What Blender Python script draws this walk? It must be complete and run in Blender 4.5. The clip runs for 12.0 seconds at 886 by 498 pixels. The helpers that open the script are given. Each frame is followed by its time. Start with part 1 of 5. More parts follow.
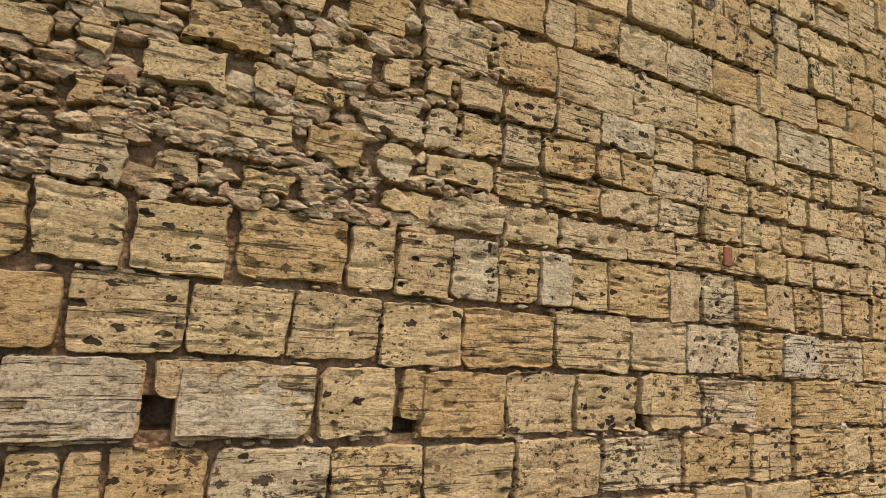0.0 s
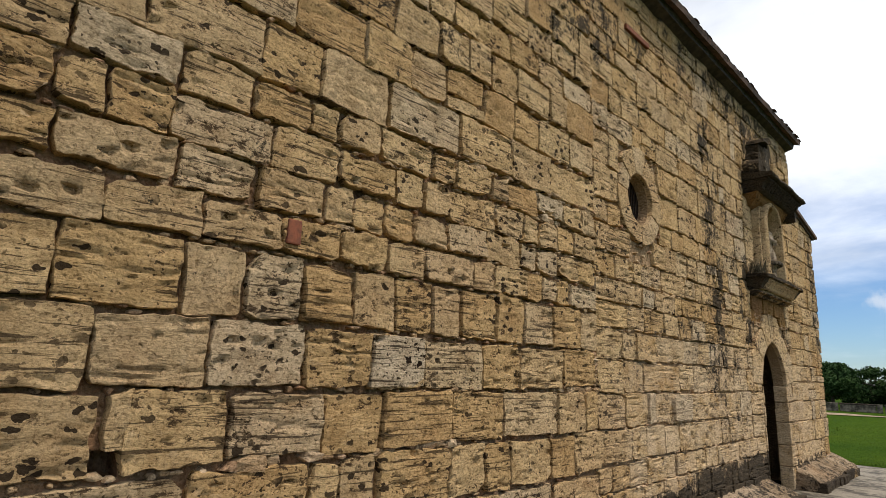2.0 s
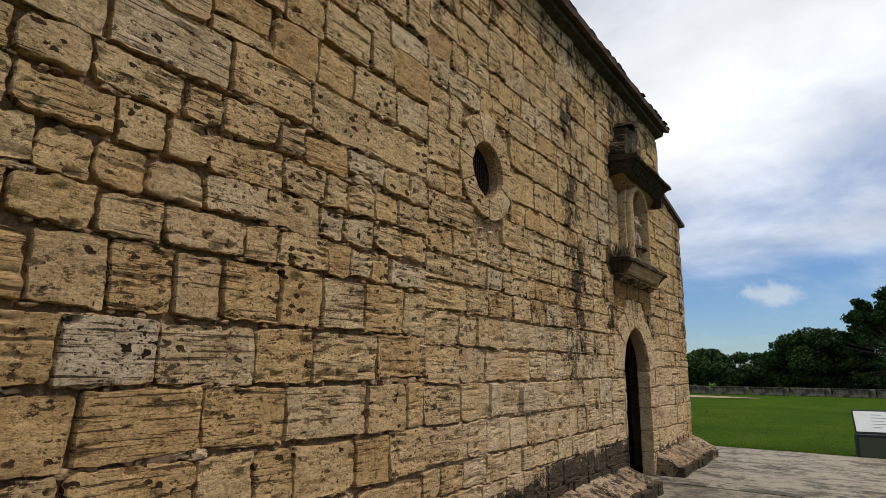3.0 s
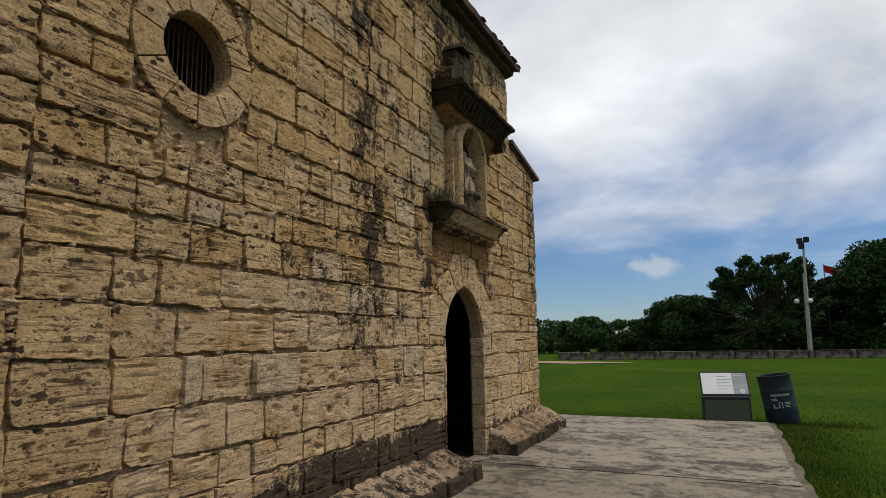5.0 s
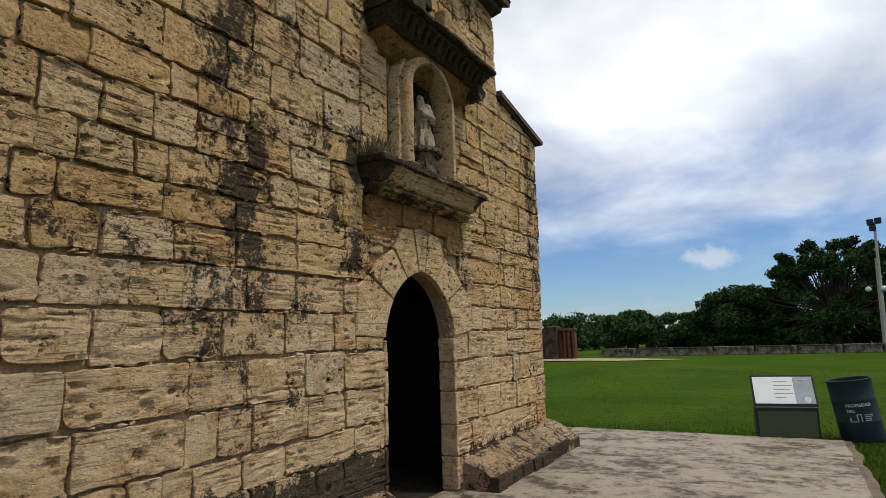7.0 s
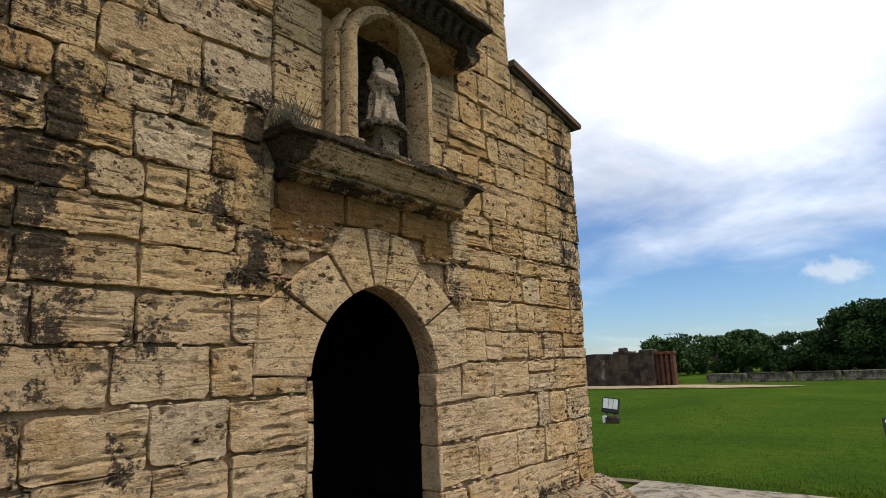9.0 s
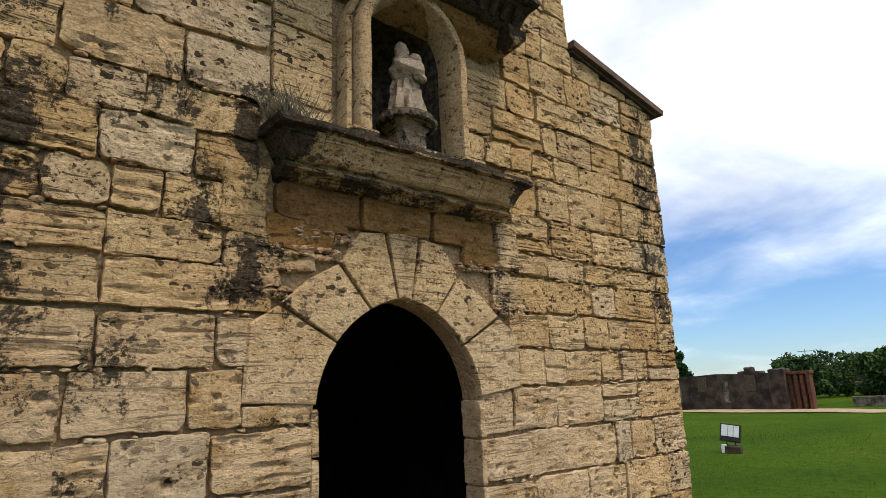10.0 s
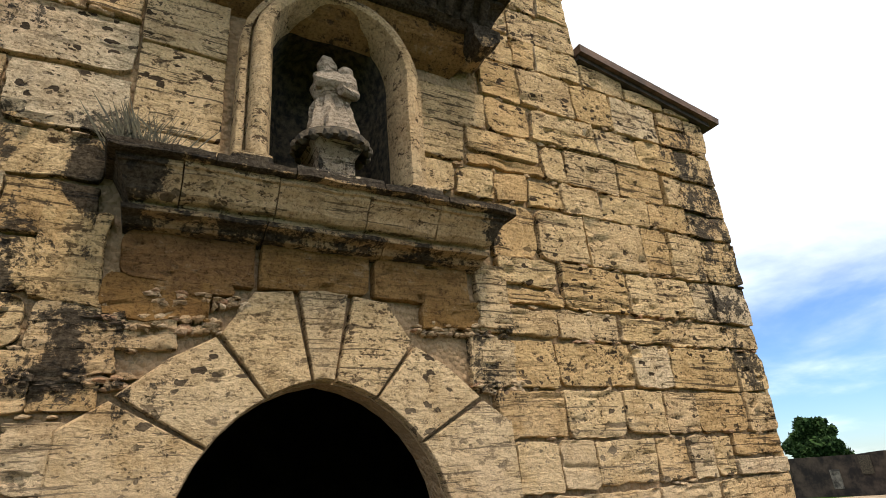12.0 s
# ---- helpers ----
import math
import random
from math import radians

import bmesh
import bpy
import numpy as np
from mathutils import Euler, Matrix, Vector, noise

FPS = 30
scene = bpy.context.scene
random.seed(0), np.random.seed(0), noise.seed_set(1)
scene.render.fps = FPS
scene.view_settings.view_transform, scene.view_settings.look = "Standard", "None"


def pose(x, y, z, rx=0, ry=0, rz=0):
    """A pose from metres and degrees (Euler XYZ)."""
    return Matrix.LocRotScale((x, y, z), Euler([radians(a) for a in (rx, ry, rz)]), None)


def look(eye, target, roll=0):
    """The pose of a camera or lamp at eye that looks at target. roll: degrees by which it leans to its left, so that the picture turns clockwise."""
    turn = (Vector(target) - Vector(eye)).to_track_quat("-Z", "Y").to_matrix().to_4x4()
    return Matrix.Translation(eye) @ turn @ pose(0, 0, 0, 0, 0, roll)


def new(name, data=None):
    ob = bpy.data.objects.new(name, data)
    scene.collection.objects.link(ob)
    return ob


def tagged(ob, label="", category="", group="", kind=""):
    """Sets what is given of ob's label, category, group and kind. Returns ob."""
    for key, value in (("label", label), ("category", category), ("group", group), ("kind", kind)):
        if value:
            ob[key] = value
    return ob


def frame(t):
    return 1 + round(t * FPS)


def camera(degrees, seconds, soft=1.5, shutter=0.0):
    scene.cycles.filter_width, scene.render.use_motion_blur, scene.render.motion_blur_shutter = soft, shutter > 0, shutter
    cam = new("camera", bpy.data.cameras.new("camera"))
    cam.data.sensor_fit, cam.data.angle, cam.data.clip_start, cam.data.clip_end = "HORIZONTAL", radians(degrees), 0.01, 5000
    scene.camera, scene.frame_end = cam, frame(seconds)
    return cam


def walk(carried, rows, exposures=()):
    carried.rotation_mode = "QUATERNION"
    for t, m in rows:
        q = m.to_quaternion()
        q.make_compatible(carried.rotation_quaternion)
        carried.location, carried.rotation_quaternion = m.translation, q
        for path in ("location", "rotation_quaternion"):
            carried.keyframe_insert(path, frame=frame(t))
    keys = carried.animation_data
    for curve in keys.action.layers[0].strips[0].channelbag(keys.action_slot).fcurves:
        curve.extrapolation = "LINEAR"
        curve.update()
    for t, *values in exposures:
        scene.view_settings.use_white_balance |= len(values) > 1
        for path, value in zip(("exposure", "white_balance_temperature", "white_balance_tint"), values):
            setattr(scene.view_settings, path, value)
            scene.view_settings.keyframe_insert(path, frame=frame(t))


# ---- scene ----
cam = camera(74.3, 12.0, soft=0.75)
METRES, EYE, TILT, LEAN, TURN = 11.2, 1.64, 0.0, 0.0, -26.5
ROWS = [
    (0.0, 0.0, 0.0, 0.0, -0.5, 8.94, -3.21),
    (0.5, 0.0344, 0.0197, 0.001, -4.92, 10.39, -3.28),
    (1.0, 0.0724, 0.0357, 0.001, -8.89, 11.3, -2.99),
    (1.5, 0.1082, 0.0572, -0.0007, -13.57, 12.11, -2.5),
    (2.0, 0.147, 0.0755, -0.0012, -19.96, 11.82, -1.74),
    (2.5, 0.1899, 0.0942, -0.0028, -26.36, 11.39, -0.72),
    (3.0, 0.2347, 0.1106, -0.0021, -28.76, 11.36, -0.43),
    (3.5, 0.2786, 0.1218, -0.0022, -34.4, 10.76, 0.35),
    (5.5, 0.451, 0.183, -0.0092, -38.11, 8.72, 1.07),
    (6.0, 0.4948, 0.2016, -0.0093, -36.74, 8.4, 1.21),
    (6.5, 0.5365, 0.2233, -0.0088, -34.67, 8.36, 1.52),
    (7.0, 0.5787, 0.2449, -0.0061, -33.27, 8.55, 1.8),
    (9.0, 0.729, 0.3172, -0.0018, -23.7, 11.23, 2.38),
    (9.5, 0.7614, 0.3342, -0.0023, -18.83, 12.43, 2.38),
    (10.0, 0.7908, 0.3561, -0.0008, -13.07, 13.59, 2.35),
    (10.5, 0.8222, 0.3766, -0.0015, -10.65, 14.24, 2.55),
    (11.0, 0.8461, 0.4022, -0.0012, -7.01, 16.24, 3.12),
    (11.5, 0.8696, 0.4249, 0.0014, -5.22, 18.08, 3.6),
    (12.0, 0.8848, 0.4416, 0.0054, -1.74, 22.49, 4.38),
]
walk(cam, [(t, pose(0, 0, EYE, TILT, LEAN, TURN) @ pose(METRES * x, METRES * y, METRES * z, 90 + pitch, roll, yaw)) for t, x, y, z, yaw, pitch, roll in ROWS],
     exposures=[(0.0, 0.70), (0.5, 0.76), (1.0, 0.60), (1.5, 0.34), (2.5, -0.02), (3.5, -0.22), (5.5, -0.36), (6.5, -0.12), (7.0, -0.08), (9.0, 0.15), (10.0, 0.38), (11.0, 0.66), (12.0, 0.74)])

# ---- world, sun ----
world = bpy.data.worlds.new("world")
scene.world = world
world.use_nodes = True
wt = world.node_tree
wt.nodes.clear()
SUN_EL, SUN_AZ = radians(64), radians(160)


def wn(kind, **props):
    n = wt.nodes.new(kind)
    for k, v in props.items():
        n.inputs[k].default_value = v
    return n


sky = wt.nodes.new("ShaderNodeTexSky")
sky.sky_type, sky.sun_disc = "NISHITA", False
sky.sun_elevation, sky.sun_rotation = SUN_EL, SUN_AZ
sky.air_density, sky.dust_density, sky.ozone_density = 1.0, 0.15, 3.0
tc = wt.nodes.new("ShaderNodeTexCoord")
sep = wt.nodes.new("ShaderNodeSeparateXYZ")
wt.links.new(tc.outputs["Generated"], sep.inputs[0])
# clouds on a flat layer: the direction divided by its height
hgt = wn("ShaderNodeMath")
hgt.operation = "ADD"
wt.links.new(sep.outputs["Z"], hgt.inputs[0])
hgt.inputs[1].default_value = 0.18
flat = wt.nodes.new("ShaderNodeVectorMath")
flat.operation = "DIVIDE"
comb = wt.nodes.new("ShaderNodeCombineXYZ")
for i in range(3):
    wt.links.new(hgt.outputs[0], comb.inputs[i])
wt.links.new(tc.outputs["Generated"], flat.inputs[0])
wt.links.new(comb.outputs[0], flat.inputs[1])
cl = wn("ShaderNodeTexNoise", Scale=1.25, Detail=9.0, Roughness=0.55, Distortion=0.25)
wt.links.new(flat.outputs[0], cl.inputs["Vector"])
# more cover overhead, open blue towards the horizon
cov = wt.nodes.new("ShaderNodeMapRange")
cov.inputs["From Min"].default_value, cov.inputs["From Max"].default_value = 0.06, 0.5
cov.inputs["To Min"].default_value, cov.inputs["To Max"].default_value = -0.20, 0.40
wt.links.new(sep.outputs["Z"], cov.inputs["Value"])
add = wt.nodes.new("ShaderNodeMath")
add.operation = "ADD"
wt.links.new(cl.outputs["Fac"], add.inputs[0])
wt.links.new(cov.outputs["Result"], add.inputs[1])
msk = wt.nodes.new("ShaderNodeMapRange")
msk.interpolation_type = "SMOOTHSTEP"
msk.inputs["From Min"].default_value, msk.inputs["From Max"].default_value = 0.26, 0.92
wt.links.new(add.outputs[0], msk.inputs["Value"])
cl2 = wn("ShaderNodeTexNoise", Scale=2.1, Detail=6.0, Roughness=0.5)
wt.links.new(flat.outputs[0], cl2.inputs["Vector"])
shade = wt.nodes.new("ShaderNodeMapRange")
shade.inputs["From Min"].default_value, shade.inputs["From Max"].default_value = 0.3, 0.7
shade.inputs["To Min"].default_value, shade.inputs["To Max"].default_value = 8.5, 12.8
wt.links.new(cl2.outputs["Fac"], shade.inputs["Value"])
cc = wt.nodes.new("ShaderNodeCombineColor")
for i, k in enumerate((0.97, 1.0, 1.04)):
    m_ = wt.nodes.new("ShaderNodeMath")
    m_.operation = "MULTIPLY"
    m_.inputs[1].default_value = k
    wt.links.new(shade.outputs["Result"], m_.inputs[0])
    wt.links.new(m_.outputs[0], cc.inputs[i])
mixw = wt.nodes.new("ShaderNodeMixRGB")
wt.links.new(msk.outputs["Result"], mixw.inputs["Fac"])
tint = wt.nodes.new("ShaderNodeMixRGB")
tint.blend_type = "MULTIPLY"
tint.inputs["Fac"].default_value = 1.0
tint.inputs["Color2"].default_value = (0.68, 0.85, 1.09, 1)
wt.links.new(sky.outputs["Color"], tint.inputs["Color1"])
wt.links.new(tint.outputs["Color"], mixw.inputs["Color1"])
wt.links.new(cc.outputs[0], mixw.inputs["Color2"])
# one small fair-weather cloud low over the trees


def wmath(op, a, b):
    n = wt.nodes.new("ShaderNodeMath")
    n.operation = op
    for sock, v in zip(n.inputs, (a, b)):
        if isinstance(v, float):
            sock.default_value = v
        else:
            wt.links.new(v, sock)
    return n.outputs[0]


puff_n = wn("ShaderNodeTexNoise", Scale=34.0, Detail=6.0, Roughness=0.55)
wt.links.new(tc.outputs["Generated"], puff_n.inputs["Vector"])
off_y = wmath("DIVIDE", wmath("SUBTRACT", sep.outputs["Y"], 0.092), 0.050)
off_z = wmath("DIVIDE", wmath("SUBTRACT", sep.outputs["Z"], 0.108), 0.022)
away = wmath("SQRT", wmath("ADD", wmath("MULTIPLY", off_y, off_y), wmath("MULTIPLY", off_z, off_z)), 0.0)
puff_v = wmath("SUBTRACT", wmath("MULTIPLY", puff_n.outputs["Fac"], 1.9), away)
puff_v = wmath("MULTIPLY", puff_v, wmath("GREATER_THAN", sep.outputs["X"], 0.0))
puff = wt.nodes.new("ShaderNodeMapRange")
puff.interpolation_type = "SMOOTHSTEP"
puff.inputs["From Min"].default_value, puff.inputs["From Max"].default_value = 0.05, 0.75
puff.inputs["To Max"].default_value = 0.6
wt.links.new(puff_v, puff.inputs["Value"])
mixp = wt.nodes.new("ShaderNodeMixRGB")
wt.links.new(puff.outputs["Result"], mixp.inputs["Fac"])
wt.links.new(mixw.outputs["Color"], mixp.inputs["Color1"])
mixp.inputs["Color2"].default_value = (7.6, 8.0, 8.6, 1)
bg = wn("ShaderNodeBackground", Strength=0.1)
wo = wt.nodes.new("ShaderNodeOutputWorld")
wt.links.new(mixp.outputs["Color"], bg.inputs["Color"])
wt.links.new(bg.outputs[0], wo.inputs["Surface"])

sun_data = bpy.data.lights.new("sun", "SUN")
sun_data.energy, sun_data.angle, sun_data.color = 2.75, radians(11), (1.0, 0.90, 0.77)
sun = new("sun", sun_data)
sd = Vector((math.sin(SUN_AZ) * math.cos(SUN_EL), math.cos(SUN_AZ) * math.cos(SUN_EL), math.sin(SUN_EL)))
sun.matrix_world = look(sd * 50, (0, 0, 0))

# ---- materials ----


class Nodes:
    """Short forms for a material's node tree."""

    def __init__(self, name):
        self.m = bpy.data.materials.new(name)
        self.m.use_nodes = True
        self.t = self.m.node_tree
        self.b = self.t.nodes["Principled BSDF"]
        self.co = self.t.nodes.new("ShaderNodeTexCoord").outputs["Object"]

    def put(self, sock, v):
        if isinstance(v, (int, float)):
            sock.default_value = v
        elif isinstance(v, tuple):
            sock.default_value = (*v, 1) if len(v) == 3 and sock.type == "RGBA" else v
        else:
            self.t.links.new(v, sock)

    def math(self, op, a, b=0.0, clamp=False):
        n = self.t.nodes.new("ShaderNodeMath")
        n.operation, n.use_clamp = op, clamp
        self.put(n.inputs[0], a)
        self.put(n.inputs[1], b)
        return n.outputs[0]

    def scaled(self, s, co=None):
        n = self.t.nodes.new("ShaderNodeMapping")
        self.put(n.inputs["Vector"], co or self.co)
        n.inputs["Scale"].default_value = s
        return n.outputs[0]

    def noise(self, scale, detail=4, rough=0.55, dist=0.0, stretch=None):
        n = self.t.nodes.new("ShaderNodeTexNoise")
        self.put(n.inputs["Vector"], self.scaled(stretch) if stretch else self.co)
        n.inputs["Scale"].default_value, n.inputs["Detail"].default_value = scale, detail
        n.inputs["Roughness"].default_value, n.inputs["Distortion"].default_value = rough, dist
        return n.outputs["Fac"]

    def cells(self, scale, stretch=None, feature="F1", out="Distance"):
        n = self.t.nodes.new("ShaderNodeTexVoronoi")
        n.feature = feature
        self.put(n.inputs["Vector"], self.scaled(stretch) if stretch else self.co)
        n.inputs["Scale"].default_value = scale
        return n.outputs[out]

    def step(self, v, lo, hi, a=0.0, b=1.0):
        n = self.t.nodes.new("ShaderNodeMapRange")
        n.interpolation_type = "SMOOTHSTEP"
        self.put(n.inputs["Value"], v)
        for k, x in zip(("From Min", "From Max", "To Min", "To Max"), (lo, hi, a, b)):
            n.inputs[k].default_value = x
        return n.outputs["Result"]

    def mix(self, f, a, b, kind="MIX"):
        n = self.t.nodes.new("ShaderNodeMixRGB")
        n.blend_type = kind
        for s, v in zip(n.inputs, (f, a, b)):
            self.put(s, v)
        return n.outputs[0]

    def ramp(self, f, *stops):
        n = self.t.nodes.new("ShaderNodeValToRGB")
        el = n.color_ramp.elements
        while len(el) < len(stops):
            el.new(0.5)
        for e, (p, c) in zip(el, stops):
            e.position, e.color = p, (*c, 1)
        self.put(n.inputs[0], f)
        return n.outputs[0]

    def bump(self, h, strength=0.5, dist=0.01):
        n = self.t.nodes.new("ShaderNodeBump")
        n.inputs["Strength"].default_value, n.inputs["Distance"].default_value = strength, dist
        self.put(n.inputs["Height"], h)
        self.put(self.b.inputs["Normal"], n.outputs[0])

    def out(self, colour, rough=0.8, metal=0.0, spec=0.3):
        self.put(self.b.inputs["Base Color"], colour)
        self.put(self.b.inputs["Roughness"], rough)
        self.put(self.b.inputs["Metallic"], metal)
        self.put(self.b.inputs["Specular IOR Level"], spec)
        return self.m


# where black lichen and run-off grow on the facade: centre x, half width, centre z, half height
LICHEN = ((9.6, 0.4, 3.2, 2.2, 1.0), (10.0, 0.4, 1.5, 0.9, 0.5), (15.05, 0.42, 3.3, 1.4, 0.95), (10.75, 0.3, 2.75, 0.5, 0.8), (10.1, 1.9, 0.30, 0.40, 1.9), (7.6, 1.6, 0.30, 0.26, 1.6), (13.6, 1.2, 0.2, 0.25, 1.2),
          (12.86, 0.22, 2.36, 0.28, 0.85), (10.85, 0.25, 3.2, 0.25, 0.9), (10.88, 0.28, 2.32, 0.24, 1.0), (11.0, 3.0, 5.75, 0.5, 0.9), (6.6, 1.6, 5.2, 0.9, 0.7), (3.9, 1.1, 4.2, 0.6, 0.5), (8.7, 0.9, 2.1, 0.5, 0.45), (10.3, 0.6, 3.5, 0.6, 0.6), (12.0, 1.2, 4.6, 0.22, 1.5),
          (11.6, 0.5, 5.0, 0.4, 1.4), (10.97, 0.2, 3.08, 0.16, 2.6), (11.9, 1.0, 3.16, 0.045, 1.6), (12.9, 0.15, 3.05, 0.14, 1.4))


def lichen(n, amount=1.0, bias=0.0, rnd=None):
    s = n.t.nodes.new("ShaderNodeSeparateXYZ")
    n.put(s.inputs[0], n.co)
    total = 0.0
    for cx, hw, cz, hz, k in LICHEN:
        ax = n.step(n.math("ABSOLUTE", n.math("SUBTRACT", s.outputs["X"], cx)), hw * 0.4, hw * 1.4, 1.0, 0.0)
        az = n.step(n.math("ABSOLUTE", n.math("SUBTRACT", s.outputs["Z"], cz)), hz * 0.5, hz * 1.3, 1.0, 0.0)
        both = n.math("MULTIPLY", n.math("MULTIPLY", ax, az), k)
        total = both if total == 0.0 else n.math("MAXIMUM", total, both)
    patch = n.noise(2.6, 10, 0.80, 0.4, (1.5, 1.5, 1.15))
    if rnd is not None:   # some blocks take it more readily than their neighbours
        patch = n.math("ADD", patch, n.math("MULTIPLY", n.math("SUBTRACT", n.math("FRACT", n.math("MULTIPLY", rnd, 13.7)), 0.5), 0.06))
    v = n.math("ADD", patch, n.math("MULTIPLY", total, 0.165 * amount))
    v = n.math("ADD", v, n.math("MULTIPLY", n.math("SUBTRACT", n.noise(30, 6, 0.75, 0.0, (1.0, 1.0, 1.8)), 0.5), 0.34))
    return n.step(v, 0.63 - bias, 0.68 - bias)


def limestone(name, island=False, palette=None, pits=1.0, dark=1.0, bias=0.0, washed=0.6):
    n = Nodes(name)
    if island:
        rnd = n.t.nodes.new("ShaderNodeNewGeometry").outputs["Random Per Island"]
    else:
        rnd = n.t.nodes.new("ShaderNodeObjectInfo").outputs["Random"]
    palette = palette or ((0.0, (0.49, 0.325, 0.14)), (0.25, (0.56, 0.39, 0.175)), (0.5, (0.60, 0.44, 0.22)), (0.72, (0.53, 0.38, 0.19)), (0.9, (0.57, 0.43, 0.235)), (1.0, (0.56, 0.45, 0.28)))
    base = n.ramp(rnd, *palette)
    blotch = n.noise(5.0, 6, 0.65)
    base = n.mix(1.0, base, n.ramp(blotch, (0.3, (0.74, 0.70, 0.64)), (0.5, (1.0, 1.0, 1.0)), (0.7, (1.14, 1.16, 1.2))), "MULTIPLY")
    base = n.mix(n.step(n.noise(1.1, 3), 0.45, 0.7, 0.0, 0.4), base, n.mix(0.55, base, (0.46, 0.25, 0.10)))
    grain = n.noise(55, 6, 0.75)
    base = n.mix(1.0, base, n.ramp(grain, (0.37, (0.50, 0.46, 0.40)), (0.45, (0.95, 0.94, 0.92)), (0.60, (1.20, 1.20, 1.20))), "MULTIPLY")
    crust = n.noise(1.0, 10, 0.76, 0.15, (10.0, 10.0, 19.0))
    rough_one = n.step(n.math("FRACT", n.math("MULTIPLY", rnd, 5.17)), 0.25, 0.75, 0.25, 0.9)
    # crevice shade, painted dark brown where the crust noise runs low
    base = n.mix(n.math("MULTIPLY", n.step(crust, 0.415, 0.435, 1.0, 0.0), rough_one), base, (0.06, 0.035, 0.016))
    base = n.mix(n.step(crust, 0.55, 0.68, 0.0, 0.22), base, (0.72, 0.60, 0.40))
    # bedding lines on about half of the blocks, their recess shade painted in
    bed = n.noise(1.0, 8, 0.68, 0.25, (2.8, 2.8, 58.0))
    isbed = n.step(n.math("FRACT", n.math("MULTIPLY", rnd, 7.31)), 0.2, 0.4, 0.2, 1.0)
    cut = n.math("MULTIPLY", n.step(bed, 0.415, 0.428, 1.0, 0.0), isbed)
    # holes left by shells; the shade inside them is painted dark below
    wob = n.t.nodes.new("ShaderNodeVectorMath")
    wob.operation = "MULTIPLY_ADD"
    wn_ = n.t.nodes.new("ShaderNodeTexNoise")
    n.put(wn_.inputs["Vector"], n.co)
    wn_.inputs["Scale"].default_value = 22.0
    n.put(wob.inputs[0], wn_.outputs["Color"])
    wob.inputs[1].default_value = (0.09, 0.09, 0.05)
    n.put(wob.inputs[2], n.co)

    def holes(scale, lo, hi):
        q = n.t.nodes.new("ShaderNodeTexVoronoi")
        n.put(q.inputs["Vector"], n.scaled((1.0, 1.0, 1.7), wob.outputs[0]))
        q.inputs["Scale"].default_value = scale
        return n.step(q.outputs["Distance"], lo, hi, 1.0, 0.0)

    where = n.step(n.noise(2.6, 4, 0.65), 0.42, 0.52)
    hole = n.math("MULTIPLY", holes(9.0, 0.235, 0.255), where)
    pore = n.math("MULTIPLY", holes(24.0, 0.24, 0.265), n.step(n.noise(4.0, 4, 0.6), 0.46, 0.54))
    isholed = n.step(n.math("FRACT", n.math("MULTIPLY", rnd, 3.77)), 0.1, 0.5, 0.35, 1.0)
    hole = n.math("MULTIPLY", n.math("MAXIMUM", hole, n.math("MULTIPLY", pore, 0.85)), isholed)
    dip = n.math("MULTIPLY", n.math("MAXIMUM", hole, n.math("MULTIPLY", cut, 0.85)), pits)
    # near-black painted into holes and cuts as cavity shade
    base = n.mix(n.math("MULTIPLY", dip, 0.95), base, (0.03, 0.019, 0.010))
    sx_ = n.t.nodes.new("ShaderNodeSeparateXYZ")
    n.put(sx_.inputs[0], n.co)
    fresh = n.math("MULTIPLY", n.step(n.math("ABSOLUTE", n.math("SUBTRACT", sx_.outputs["X"], 10.6)), 3.0, 4.2, washed, 0.0), n.step(sx_.outputs["Z"], 1.3, 2.5, 1.0, 0.0))
    base = n.mix(n.math("MULTIPLY", fresh, n.step(blotch, 0.3, 0.6)), base, (0.64, 0.50, 0.31))
    base = n.mix(1.0, base, (1.01, 0.965, 1.01), "MULTIPLY")
    lich = lichen(n, dark, bias, rnd)
    base = n.mix(n.math("MULTIPLY", lich, 0.9), base, n.mix(n.step(grain, 0.42, 0.66), (0.009, 0.008, 0.007), (0.055, 0.047, 0.037)))
    h = n.math("SUBTRACT", n.math("ADD", n.math("MULTIPLY", grain, 0.22), n.math("ADD", n.math("MULTIPLY", crust, 1.2), n.math("MULTIPLY", blotch, 0.5))), n.math("MULTIPLY", dip, 1.0))
    n.bump(h, 1.0, 0.04)
    return n.out(base, 0.93, 0.0, 0.12)


def mortar():
    n = Nodes("lime_mortar")
    f = n.noise(7, 6, 0.65)
    c = n.ramp(f, (0.30, (0.07, 0.036, 0.02)), (0.50, (0.26, 0.15, 0.082)), (0.75, (0.38, 0.26, 0.155)))
    g = n.noise(70, 4, 0.7)
    c = n.mix(n.step(g, 0.35, 0.6, 0.55, 0.0), c, (0.09, 0.055, 0.03))
    c = n.mix(n.math("MULTIPLY", lichen(n), 0.8), c, (0.03, 0.028, 0.024))
    sp = n.t.nodes.new("ShaderNodeSeparateXYZ")
    n.put(sp.inputs[0], n.co)
    c = n.mix(n.step(sp.outputs["X"], 5.6, 7.4, 0.0, 0.45), c, (0.42, 0.30, 0.17))
    peb = n.cells(34)
    n.bump(n.math("ADD", n.math("MULTIPLY", f, 1.0), n.math("ADD", n.math("MULTIPLY", g, 0.4), n.math("MULTIPLY", peb, -0.8))), 1.0, 0.02)
    return n.out(c, 0.95, 0.0, 0.1)


